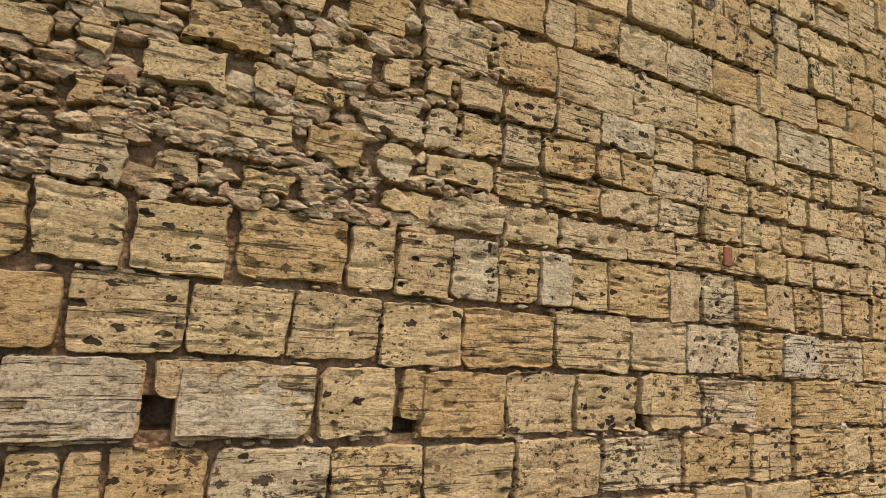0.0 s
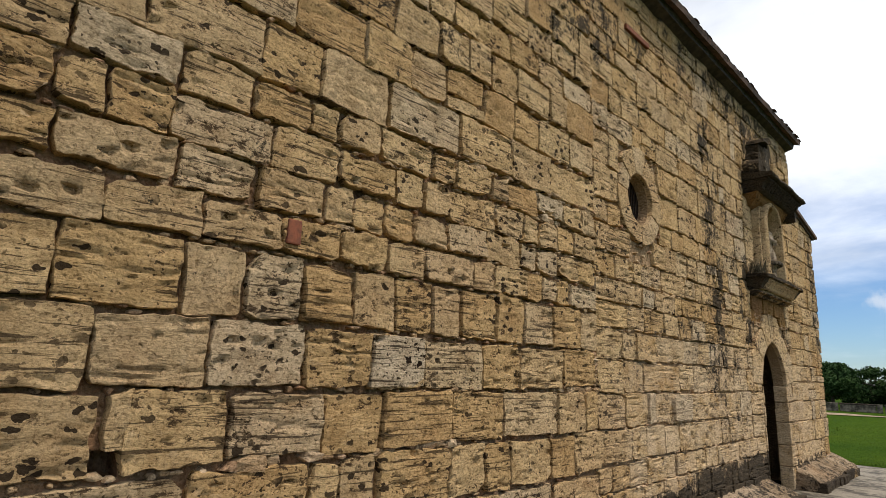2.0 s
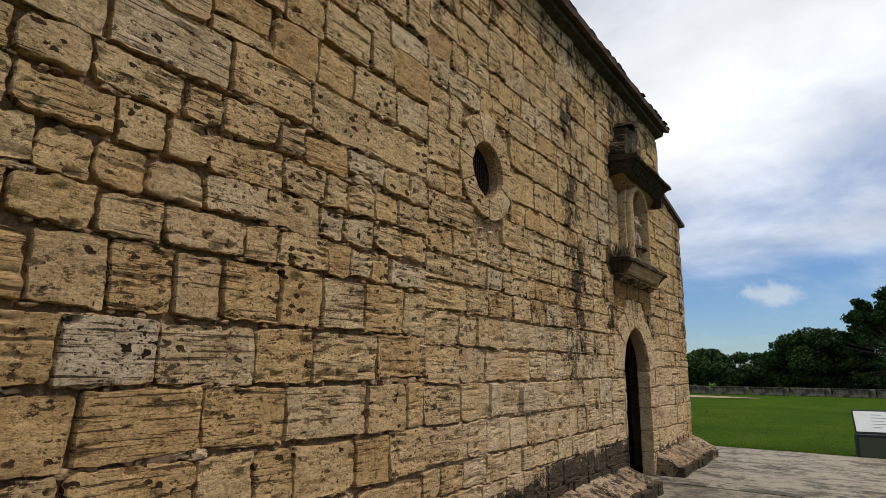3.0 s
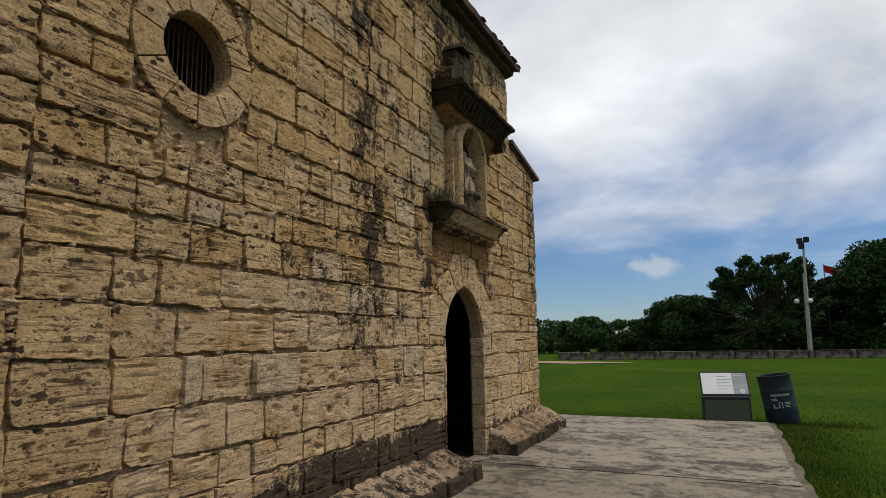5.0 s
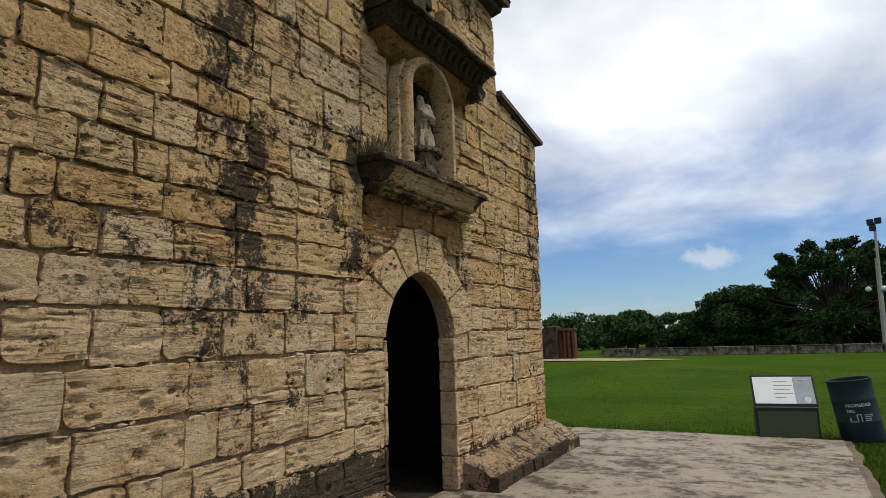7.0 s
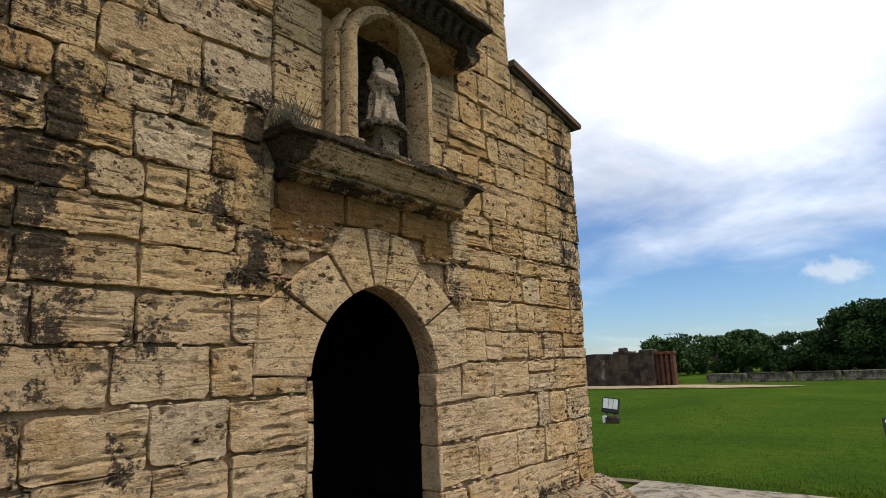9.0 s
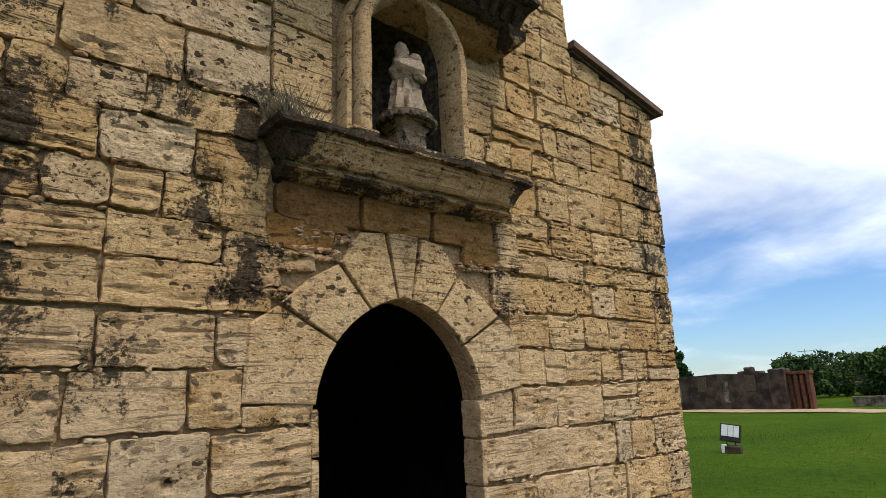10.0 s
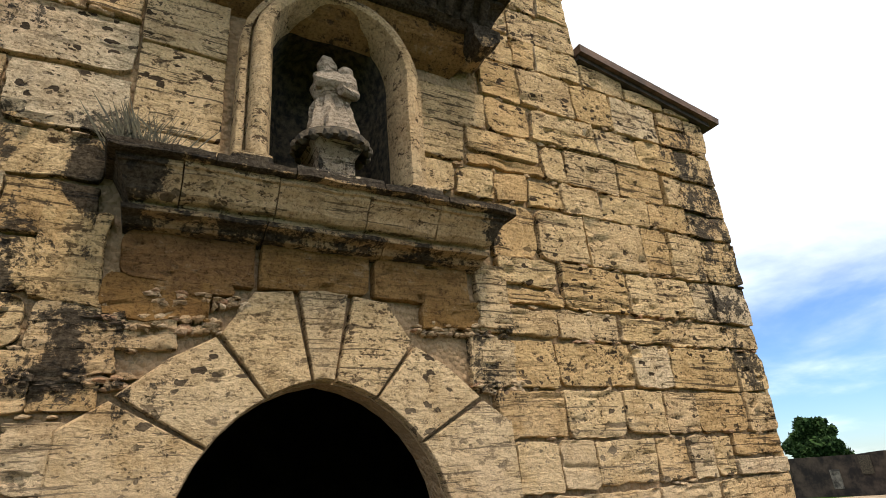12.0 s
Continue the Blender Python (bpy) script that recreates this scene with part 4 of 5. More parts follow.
cornice_run(ledge, "top_slab", [(2.68, 3.15), (2.36, 3.138), (2.355, 3.10), (2.37, 3.095), (2.68, 3.095)], (10.91, 11.34, 11.70, 12.14, 12.5, 12.94), LEDGE_BLACK, 0.010, 0.2, "lichen-black top slab")
cornice_run(ledge, "cyma", [(2.68, 3.094), (2.40, 3.094), (2.40, 3.066), (2.415, 3.062), (2.42, 3.045), (2.445, 3.02), (2.465, 2.99), (2.475, 2.965), (2.50, 2.945), (2.535, 2.94), (2.54, 2.918), (2.68, 2.915)],
            (10.95, 11.22, 11.63, 12.08, 12.47, 12.90), CARVED, 0.008, 0.5, "cream moulded course")
cornice_run(ledge, "moulding", [(2.68, 2.914), (2.505, 2.912), (2.50, 2.888), (2.56, 2.878), (2.58, 2.85), (2.68, 2.84)], (11.0, 11.6, 12.2, 12.82), LEDGE_BLACK, 0.007, 0.2, "dark thin lower moulding")
bm = bmesh.new()
box(bm, 11.70, 12.14, 2.372, 2.60, 3.10, 3.165, 0.008)
roughen(bm, 0.004, 9, 3)
part("sill", bm, PALESTONE, ledge, "pale worn stone sill")

niche = thing("niche", "arched stone wall niche with worn round pilasters", "niche")
bm = bmesh.new()
ro, ri = 0.525, 0.355
n = 20
prof = ((ro, WALL + 0.01), (ro, 2.56), (ro - 0.006, 2.55), (ro - 0.038, 2.545), (ro - 0.044, 2.59), (ro - 0.052, 2.59), (ro - 0.056, 2.50), (ro - 0.075, 2.468), (ro - 0.105, 2.452), (ro - 0.135, 2.462), (ro - 0.15, 2.50), (ri + 0.012, 2.53), (ri, 2.56), (ri - 0.004, WALL + 0.02))
path = [(-1, 0.0), (-1, 0.35), (-1, 0.7)] + [(None, math.pi * i / n) for i in range(n + 1)] + [(1, 0.7), (1, 0.35), (1, 0.0)]
rows = []
for kind_, u in path:
    row = []
    for rr, y in prof:
        if kind_ is None:
            p = Vector((NX - rr * math.cos(u), y, NZ + rr * math.sin(u)))
        else:
            p = Vector((NX + kind_ * rr, y, 3.15 + (NZ - 3.15) * u))
        row.append(bm.verts.new(p + noise.noise_vector(p * 9) * 0.007))
    rows.append(row)
for a, b in zip(rows, rows[1:]):
    for i in range(len(prof) - 1):
        bm.faces.new((a[i], a[i + 1], b[i + 1], b[i]))
    bm.faces.new((a[-1], a[0], b[0], b[-1]))
bm.faces.new(rows[0])
bm.faces.new(rows[-1][::-1])
part("arch_surround", bm, CARVED, niche, smooth=True)
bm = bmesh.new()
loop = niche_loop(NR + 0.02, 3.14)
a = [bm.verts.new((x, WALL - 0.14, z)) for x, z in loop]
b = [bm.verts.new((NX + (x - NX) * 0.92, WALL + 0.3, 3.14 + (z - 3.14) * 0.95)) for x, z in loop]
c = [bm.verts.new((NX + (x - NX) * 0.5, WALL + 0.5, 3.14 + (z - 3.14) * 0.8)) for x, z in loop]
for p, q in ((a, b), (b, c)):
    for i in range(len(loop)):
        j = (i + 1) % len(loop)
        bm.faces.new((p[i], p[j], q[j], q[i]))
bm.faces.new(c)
# the hollow's shade is painted on by this near-black material
part("niche_shell", bm, SOOT_AND_SHADE, niche, "hollow of the niche, shade painted as near-black", smooth=True)
for sx in (-1, 1):
    bm = bmesh.new()
    box(bm, NX + sx * 0.455 - 0.095, NX + sx * 0.455 + 0.095, 2.42, 2.65, 3.15, 3.22, 0.018)
    part("pilaster_base", bm, CARVED, niche)

pedestal = thing("pedestal", "small dark carved stone pedestal with a scalloped rim", "pedestal", at=(11.94, 2.60, 3.166))
pedestal.scale = (1.08, 1.0, 1.2)
bm = bmesh.new()
for ra, rb, za, zb in ((0.155, 0.155, 0.0, 0.035), (0.155, 0.13, 0.035, 0.05), (0.125, 0.125, 0.05, 0.15), (0.13, 0.19, 0.15, 0.205)):
    q = bmesh.ops.create_cone(bm, cap_ends=True, segments=4, radius1=ra, radius2=rb, depth=zb - za, matrix=Matrix.Translation((0, 0, (za + zb) / 2)) @ Matrix.Rotation(math.pi / 4, 4, "Z"))
roughen(bm, 0.004, 12, 2)
part("shaft", bm, PLINTH, pedestal, "grey weathered square shaft")
bm = bmesh.new()
tube(bm, (0, 0, 0.205), (0, 0, 0.245), 0.195, 0.185, 20)
for i in range(16):
    a = i * math.tau / 16
    bmesh.ops.create_icosphere(bm, subdivisions=1, radius=0.03, matrix=Matrix.Translation((0.18 * math.cos(a), 0.18 * math.sin(a), 0.21)))
part("rim", bm, SOOT_AND_SHADE, pedestal, "blackened scalloped rim")


def statue_mesh():
    """A worn robed figure as a plain shape."""
    prof = ((0.15, 0.0), (0.152, 0.03), (0.135, 0.12), (0.115, 0.21), (0.10, 0.28), (0.12, 0.33), (0.135, 0.375), (0.12, 0.42), (0.07, 0.45), (0.052, 0.465), (0.062, 0.50), (0.058, 0.535), (0.03, 0.575))
    fine = []
    for (ra, za), (rb, zb) in zip(prof, prof[1:]):
        fine += [(ra + (rb - ra) * q / 4, za + (zb - za) * q / 4) for q in range(4)]
    prof = fine + [prof[-1]]
    v, f = [], []
    n = 44
    for k, (r0, z) in enumerate(prof):
        for i in range(n):
            a = i * math.tau / n
            fold = 1 + (0.13 * math.sin(a * 9 + z * 7) + 0.07 * math.sin(a * 17 - z * 12) if z < 0.27 else 0.10 * math.sin(a * 4 + z * 30))
            x, y = r0 * fold * math.cos(a), r0 * 0.72 * fold * math.sin(a)
            if z > 0.44:
                x -= 0.035
            p = Vector((x, y, z))
            p += noise.noise_vector(p * 16) * 0.012 + noise.noise_vector(p * 45) * 0.007
            v.append(tuple(p))
    for k in range(len(prof) - 1):
        f += [(k * n + i, k * n + (i + 1) % n, (k + 1) * n + (i + 1) % n, (k + 1) * n + i) for i in range(n)]
    f.append(tuple(range(n))[::-1])
    f.append(tuple((len(prof) - 1) * n + i for i in range(n)))
    bm = bmesh.new()
    me = bpy.data.meshes.new("tmp")
    me.from_pydata(v, [], f)
    bm.from_mesh(me)
    bpy.data.meshes.remove(me)
    # the burden held against the shoulder, and the folded arms
    bmesh.ops.create_icosphere(bm, subdivisions=2, radius=0.055, matrix=Matrix.Translation((0.075, -0.02, 0.475)))
    vs = bmesh.ops.create_icosphere(bm, subdivisions=2, radius=0.07, matrix=Matrix.Translation((0.08, -0.04, 0.385)) @ Matrix.Diagonal((0.9, 0.8, 1.3, 1)))
    tube(bm, (-0.12, -0.05, 0.36), (0.05, -0.115, 0.33), 0.035, 0.03, 8)
    tube(bm, (0.13, -0.05, 0.33), (0.0, -0.115, 0.29), 0.03, 0.028, 8)
    for w in bm.verts:
        w.co += noise.noise_vector(w.co * 30) * 0.005
    return bm


st = part("statue", statue_mesh(), STATUE, None, smooth=True)
st.matrix_basis = pose(11.945, 2.60, 3.459, 0, 0, 4) @ Matrix.Diagonal((0.93, 1.0, 1.0, 1))
st.data.shade_smooth()
tagged(st, "weathered pale stone saint statue standing on a pedestal", "statue")

ledge2 = thing("upper_ledge", "heavy broken moulded stone ledge blackened by lichen", "ledge", "stone ledges")
cornice_run(ledge2, "top_slab", [(2.68, 4.71), (2.225, 4.67), (2.215, 4.625), (2.24, 4.61), (2.68, 4.60)], (11.03, 11.42, 11.85, 12.3, 12.66, 13.06), LEDGE_BLACK, 0.022, 0.2)
cornice_run(ledge2, "cornice", [(2.68, 4.60), (2.28, 4.60), (2.285, 4.575), (2.33, 4.56), (2.37, 4.52), (2.385, 4.47), (2.375, 4.45), (2.42, 4.42), (2.68, 4.41)], (11.07, 11.5, 12.02, 12.55, 13.02), LEDGE_BLACK, 0.018, 0.5)
# ochre corbel whose deep shade is painted as rust-brown
bm = bmesh.new()
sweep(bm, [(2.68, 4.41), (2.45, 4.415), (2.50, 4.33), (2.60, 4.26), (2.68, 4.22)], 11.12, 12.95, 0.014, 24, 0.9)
part("corbel", bm, RUST_SHADE_STONE, ledge2, "sloping ochre stone corbel, deep shade painted into its colour")
for i in range(14):
    bm = bmesh.new()
    x = 11.25 + i * 0.122
    tube(bm, (x + 0.035, 2.31, 4.585), (x + 0.035, 2.385, 4.455), 0.042, 0.026, 9)
    roughen(bm, 0.009, 14, 1)
    part("bracket", bm, LEDGE_BLACK, ledge2, "eroded carved scroll")

bm = bmesh.new()
prism(bm, [(12.78, 4.43), (13.0, 4.43), (13.0, 4.36), (12.93, 4.28), (12.86, 4.27), (12.80, 4.33)], 2.36, 2.64)
roughen(bm, 0.016, 9, 2)
part("end_bracket", bm, LEDGE_BLACK, ledge2, "hanging carved end bracket")

weeds = Many()
for _ in range(420):
    x, y = rng.gauss(10.99, 0.1), rng.uniform(2.40, 2.62)
    if not 10.93 < x < 11.3:
        continue
    h, lx, ly = rng.uniform(0.05, 0.26), rng.gauss(0, 0.07), rng.uniform(-0.06, 0.03)
    weeds.add([(x - 0.003, y, 3.13), (x + 0.003, y, 3.13), (x + lx * 0.5 + 0.002, y + ly * 0.4, 3.13 + h * 0.6), (x + lx, y + ly, 3.14 + h)], [(0, 1, 2), (0, 2, 3)])
tagged(new("weed_tuft", mesh_of("weed_tuft", weeds.v, weeds.f, STRAW)), "thin dry grey-brown weeds growing on the stone ledge", "weeds", "", "stuff")

aed = thing("broken_aedicule", "broken upper niche frame of dark eroded stone with a pale slab", "stonework")
bm = bmesh.new()
box(bm, 11.60, 11.82, 2.43, 2.55, 4.675, 5.27, 0.02)
roughen(bm, 0.010, 8, 3)
part("slab", bm, PALESTONE, aed, "pale upright stone slab")
bm = bmesh.new()
box(bm, 11.40, 11.60, 2.44, 2.66, 4.675, 5.25, 0.03)
roughen(bm, 0.045, 8, 5)
part("pilaster", bm, CORNICE, aed, "dark eroded pilaster")
bm = bmesh.new()
tube(bm, (11.28, 2.42, 4.82), (11.28, 2.66, 4.82), 0.14, 0.15, 14)
tube(bm, (11.38, 2.44, 5.02), (11.38, 2.66, 5.02), 0.09, 0.1, 12)
roughen(bm, 0.035, 10, 3)
part("volute", bm, CORNICE, aed, "eroded scroll")
bm = bmesh.new()
prism(bm, [(11.38, 5.27), (11.42, 5.33), (11.62, 5.40), (11.8, 5.43), (11.82, 5.36), (11.6, 5.29)], 2.38, 2.66)
roughen(bm, 0.025, 9, 4)
part("cap", bm, CORNICE, aed, "broken cap stone")
bm = bmesh.new()
box(bm, 11.82, 12.0, 2.45, 2.66, 4.98, 5.38, 0.03)
roughen(bm, 0.03, 7, 2)
part("bracket", bm, CORNICE, aed, "dark hanging stub")
bm = bmesh.new()
box(bm, 12.35, 12.52, 2.5, 2.66, 4.68, 5.2, 0.03)
roughen(bm, 0.02, 7, 2)
part("pilaster", bm, CORNICE, aed)


# ---- rough plinth benches at the wall's foot ----
def bench(x0, x1, front, name, label, zf, zw):
    """A sloping course of eroded slabs with a row of kerb stones before it."""
    ob = thing(name, label, "plinth", "wall plinths")
    x = x0
    while x < x1 - 0.05:
        w = min(rng.uniform(0.35, 0.75), x1 - x)
        if x1 - (x + w) < 0.2:
            w = x1 - x
        nx, ny, sd = max(4, int(w / 0.035)), 14, rng.uniform(0, 40)
        lift, v, f = rng.uniform(-0.02, 0.015), [], []
        for j in range(ny + 1):
            for i in range(nx + 1):
                u, t_ = i / nx, j / ny
                px = x + 0.006 + (w - 0.012) * u
                py = front + 0.03 + (2.675 - front - 0.03) * t_
                pz = zf + (zw - zf) * t_ ** 0.85 + lift
                q = noise.noise((px * 9, py * 5, sd))
                pz += 0.022 * noise.noise((px * 3.5, py * 3.5, sd)) + (0.018 * q if q > 0 else 0.034 * q) + 0.010 * noise.noise((px * 26, py * 20, sd))
                edge_ = min(i, nx - i)
                if edge_ == 0 or j == 0:
                    pz -= 0.025
                v.append((px, py + 0.012 * noise.noise((px * 12, sd, py)) * (j == 0), pz))
        n_ = nx + 1
        f += [(j * n_ + i, j * n_ + i + 1, (j + 1) * n_ + i + 1, (j + 1) * n_ + i) for j in range(ny) for i in range(nx)]
        rim_ = list(range(n_)) + [j * n_ + nx for j in range(1, ny + 1)] + [ny * n_ + i for i in range(nx - 1, -1, -1)] + [j * n_ for j in range(ny - 1, 0, -1)]
        base = len(v)
        v += [(v[k][0], v[k][1], -0.05) for k in rim_]
        f += [(rim_[(q + 1) % len(rim_)], rim_[q], base + q, base + (q + 1) % len(rim_)) for q in range(len(rim_))]
        linked("stone", mesh_of("stone", v, f, PLINTH, True), ob)
        x += w
    x = x0
    while x < x1 - 0.05:
        w = min(rng.uniform(0.2, 0.42), x1 - x)
        if x1 - (x + w) < 0.12:
            w = x1 - x
        bm = bmesh.new()
        fr = front + rng.uniform(-0.025, 0.015)
        box(bm, x + 0.008, x + w - 0.008, fr, front + 0.10, -0.05, zf + rng.uniform(-0.025, 0.015), 0.014)
        roughen(bm, 0.012, 8, 2)
        part("kerb_stone", bm, LEDGE_BLACK, ob, "blackened front stone")
        x += w
    return ob


bench(5.0, 11.32, 2.22, "wall_plinth", "sloping blackened rough stone plinth along the wall", 0.15, 0.33)
bench(12.62, 15.4, 2.24, "wall_plinth", "sloping blackened rough stone plinth beside the doorway", 0.15, 0.35)

# ---- ground ----
bm = bmesh.new()
ring = [(-4000, -4000), (4000, -4000), (4000, 4000), (-4000, 4000)]
xs = [-4000, -400, -60, -10] + [i * 2.0 for i in range(-4, 30)] + [70, 120, 400, 4000]
ys = [-4000, -400, -60, -20] + [i * 2.0 for i in range(-9, 15)] + [40, 90, 400, 4000]
grid = [[bm.verts.new((x, y, -0.06 + (0.03 * noise.noise((x * 0.2, y * 0.2, 1)) if 16 < x < 60 and -19 < y < 29 else 0.0))) for y in ys] for x in xs]
for a, b in zip(grid, grid[1:]):
    for i in range(len(ys) - 1):
        bm.faces.new((a[i], b[i], b[i + 1], a[i + 1]))
tagged(part("ground", bm, LAWN, smooth=True), "wide mown green lawn", "lawn", "", "structure")


def slab_mesh(x0, x1, y0, y1, top, wob=0.012, rough=0.006):
    bm = bmesh.new()
    nx, ny = max(2, int((x1 - x0) / 0.2)), max(2, int((y1 - y0) / 0.2))
    g = []
    for i in range(nx + 1):
        row = []
        for j in range(ny + 1):
            x, y = x0 + (x1 - x0) * i / nx, y0 + (y1 - y0) * j / ny
            if j == 0:
                y += noise.noise((x * 2.1, 1, 5)) * wob * 2
            if i == nx:
                x += noise.noise((4, y * 2.3, 5)) * wob * 2
            row.append(bm.verts.new((x, y, top + noise.noise((x * 1.3, y * 1.3, 2)) * rough)))
        g.append(row)
    for a, b in zip(g, g[1:]):
        for j in range(ny):
            bm.faces.new((a[j], b[j], b[j + 1], a[j + 1]))
    es = [e for e in bm.edges if e.is_boundary]
    r = bmesh.ops.extrude_edge_only(bm, edges=es)
    for v in r["geom"]:
        if isinstance(v, bmesh.types.BMVert):
            v.co.z = top - 0.16
    return bm


tagged(part("pavement", slab_mesh(12.13, 16.93, -0.96, 2.80, 0.0), SLAB), "pale weathered concrete slab with dark damp stains", "pavement", "", "structure")
# darker concrete up to the seam at x 12.1
tagged(part("pavement_dark", slab_mesh(-3.0, 12.11, -0.98, 2.80, -0.006), SLAB_DARK), "dark concrete slab", "pavement", "", "structure")
tagged(part("earth_edge", slab_mesh(11.0, 17.05, -1.06, -0.9, -0.02, 0.025), KERB), "bare earth strip beside the slab", "edge", "", "structure")
tagged(part("earth_edge", slab_mesh(16.85, 17.03, -1.05, 8.0, -0.021, 0.025), KERB), "bare earth strip at the slab's end", "edge", "", "structure")

# grass blades near the slab
gb = Many()
for _ in range(60000):
    u = rng.random()
    if u < 0.25:
        x, y = rng.uniform(11.5, 17.4), -1.0 - abs(rng.gauss(0, 0.5))
    elif u < 0.45:
        x, y = 16.95 + abs(rng.gauss(0, 0.5)), rng.uniform(-2.5, 8)
    else:
        x, y = 17 + rng.random() ** 1.5 * 16, rng.uniform(-9, 13)
    h, a = rng.uniform(0.012, 0.05), rng.uniform(0, 6.28)
    dx, dy = 0.006 * math.cos(a), 0.006 * math.sin(a)
    if x > 20:
        dx, dy, h = dx * 1.3, dy * 1.3, h * 0.8
    lx, ly = rng.uniform(-0.03, 0.03), rng.uniform(-0.03, 0.03)
    gb.add([(x - dx, y - dy, -0.07), (x + dx, y + dy, -0.07), (x + lx, y + ly, -0.06 + h)], [(0, 1, 2)])
gr = new("grass", mesh_of("grass", gb.v, gb.f, BLADE))
tagged(gr, "short tufted green grass", "grass", "", "stuff")

# ---- things on the lawn ----
# information board: local x runs along its face, -y looks at the viewer
sign = thing("information_board", "low black metal information board with a white printed panel", "sign", at=(17.0, -0.31, -0.06), rz=-80)


def add(parent, name, mat, label, *boxes, bevel=0.006, m=None):
    bm = bmesh.new()
    for b in boxes:
        box(bm, *b, bevel, m)
    return part(name, bm, mat, parent, label)


add(sign, "body", BLACK, "", (-0.40, 0.40, -0.03, 0.20, 0.0, 0.47))
add(sign, "front_panel", PANEL, "dull grey-green lower panel", (-0.37, 0.37, -0.036, -0.028, 0.04, 0.42), bevel=0.002)
TIP = pose(0, -0.02, 0.49, -24, 0, 0)
add(sign, "frame", BLACK, "", (-0.41, 0.41, -0.02, 0.02, 0.0, 0.46), m=TIP)
add(sign, "print", PAPER, "white printed panel", (-0.385, 0.14, -0.026, -0.018, 0.03, 0.43), bevel=0.001, m=TIP)
add(sign, "side_print", GREYP, "grey printed column", (0.142, 0.385, -0.026, -0.018, 0.03, 0.43), bevel=0.001, m=TIP)
for i in range(5):
    w = (0.22, 0.30, 0.26, 0.3, 0.18)[i]
    add(sign, "text_line", INK, "", (-0.12, -0.12 + w * 0.8, -0.029, -0.0262, 0.36 - i * 0.06, 0.366 - i * 0.06), bevel=0.0, m=TIP)
add(sign, "text_line", WHITE, "", (0.17, 0.33, -0.029, -0.0262, 0.375, 0.385), bevel=0.0, m=TIP)
bm = bmesh.new()
bmesh.ops.create_icosphere(bm, subdivisions=2, radius=0.045, matrix=TIP @ Matrix.Translation((0.29, -0.0265, 0.085)) @ Matrix.Diagonal((1, 0.05, 1, 1)))
part("emblem", bm, WHITE, sign, "pale round emblem")

drum = thing("trash_drum", "dark blue tilted plastic trash drum with white stencilling", "trash can", at=(17.33, -1.22, -0.06), rz=-80)
LEANM = pose(0, 0, 0, 0, -7, 0) @ Matrix.Diagonal((0.94, 0.94, 0.92, 1))
bm = bmesh.new()
n = 30
prof = ((0.0, 0.03), (0.275, 0.03), (0.285, 0.05), (0.287, 0.3), (0.293, 0.32), (0.287, 0.34), (0.287, 0.62), (0.293, 0.64), (0.287, 0.66), (0.287, 0.90), (0.298, 0.915), (0.298, 0.935), (0.28, 0.935), (0.276, 0.90), (0.272, 0.1), (0.0, 0.1))
rows = [[bm.verts.new(LEANM @ Vector((r * math.cos(i * math.tau / n), r * math.sin(i * math.tau / n), z))) for i in range(n)] for r, z in prof]
for a, b in zip(rows, rows[1:]):
    for i in range(n):
        bm.faces.new((a[i], a[(i + 1) % n], b[(i + 1) % n], b[i]))
part("body", bm, BINM, drum, smooth=True)
bm = bmesh.new()
for i in range(n):
    tube(bm, LEANM @ Vector((0.297 * math.cos(i * math.tau / n), 0.297 * math.sin(i * math.tau / n), 0.932)), LEANM @ Vector((0.297 * math.cos((i + 1) * math.tau / n), 0.297 * math.sin((i + 1) * math.tau / n), 0.932)), 0.010, seg=6)
part("rim", bm, BLACK, drum, "worn rim")


def lettering(body, size, x, z, parent):
    cu = bpy.data.curves.new("lettering", "FONT")
    cu.body, cu.size, cu.align_x, cu.extrude = body, size, "LEFT", 0.001
    tmp = bpy.data.objects.new("lettering", cu)
    me = bpy.data.meshes.new_from_object(tmp)
    bpy.data.objects.remove(tmp)
    me.materials.append(WHITE)
    bm = bmesh.new()
    bm.from_mesh(me)
    bmesh.ops.triangulate(bm, faces=bm.faces)
    bmesh.ops.subdivide_edges(bm, edges=[e for e in bm.edges if e.calc_length() > 0.03], cuts=1)
    for v in bm.verts:   # wrap round the drum
        a = (v.co.x + x) / 0.287
        r_ = 0.2905 + v.co.z
        v.co = LEANM @ Vector((r_ * math.sin(a), -r_ * math.cos(a), z + v.co.y))
    bm.to_mesh(me)
    bm.free()
    ob = new("lettering", me)
    ob.parent = parent
    return ob


lettering("PROPIEDAD", 0.062, -0.19, 0.55, drum)
lettering("DEL", 0.062, -0.19, 0.47, drum)


def wrapped_bar(x0, x1, z0, z1, name):
    bm = bmesh.new()
    k = 4
    for i in range(k):
        xa, xb = x0 + (x1 - x0) * i / k, x0 + (x1 - x0) * (i + 1) / k
        q = []
        for x, z in ((xa, z0), (xb, z0), (xb, z1), (xa, z1)):
            q.append(bm.verts.new(LEANM @ Vector((0.291 * math.sin(x / 0.287), -0.291 * math.cos(x / 0.287), z))))
        bm.faces.new(q)
    bmesh.ops.solidify(bm, geom=list(bm.faces), thickness=-0.002)
    part(name, bm, WHITE, drum)


for x0, x1, z0, z1 in ((-0.17, -0.15, 0.33, 0.40), (-0.14, -0.09, 0.33, 0.345), (-0.08, -0.065, 0.33, 0.44), (-0.065, -0.03, 0.43, 0.445), (-0.03, -0.015, 0.33, 0.44)):
    wrapped_bar(x0, x1, z0, z1, "emblem")
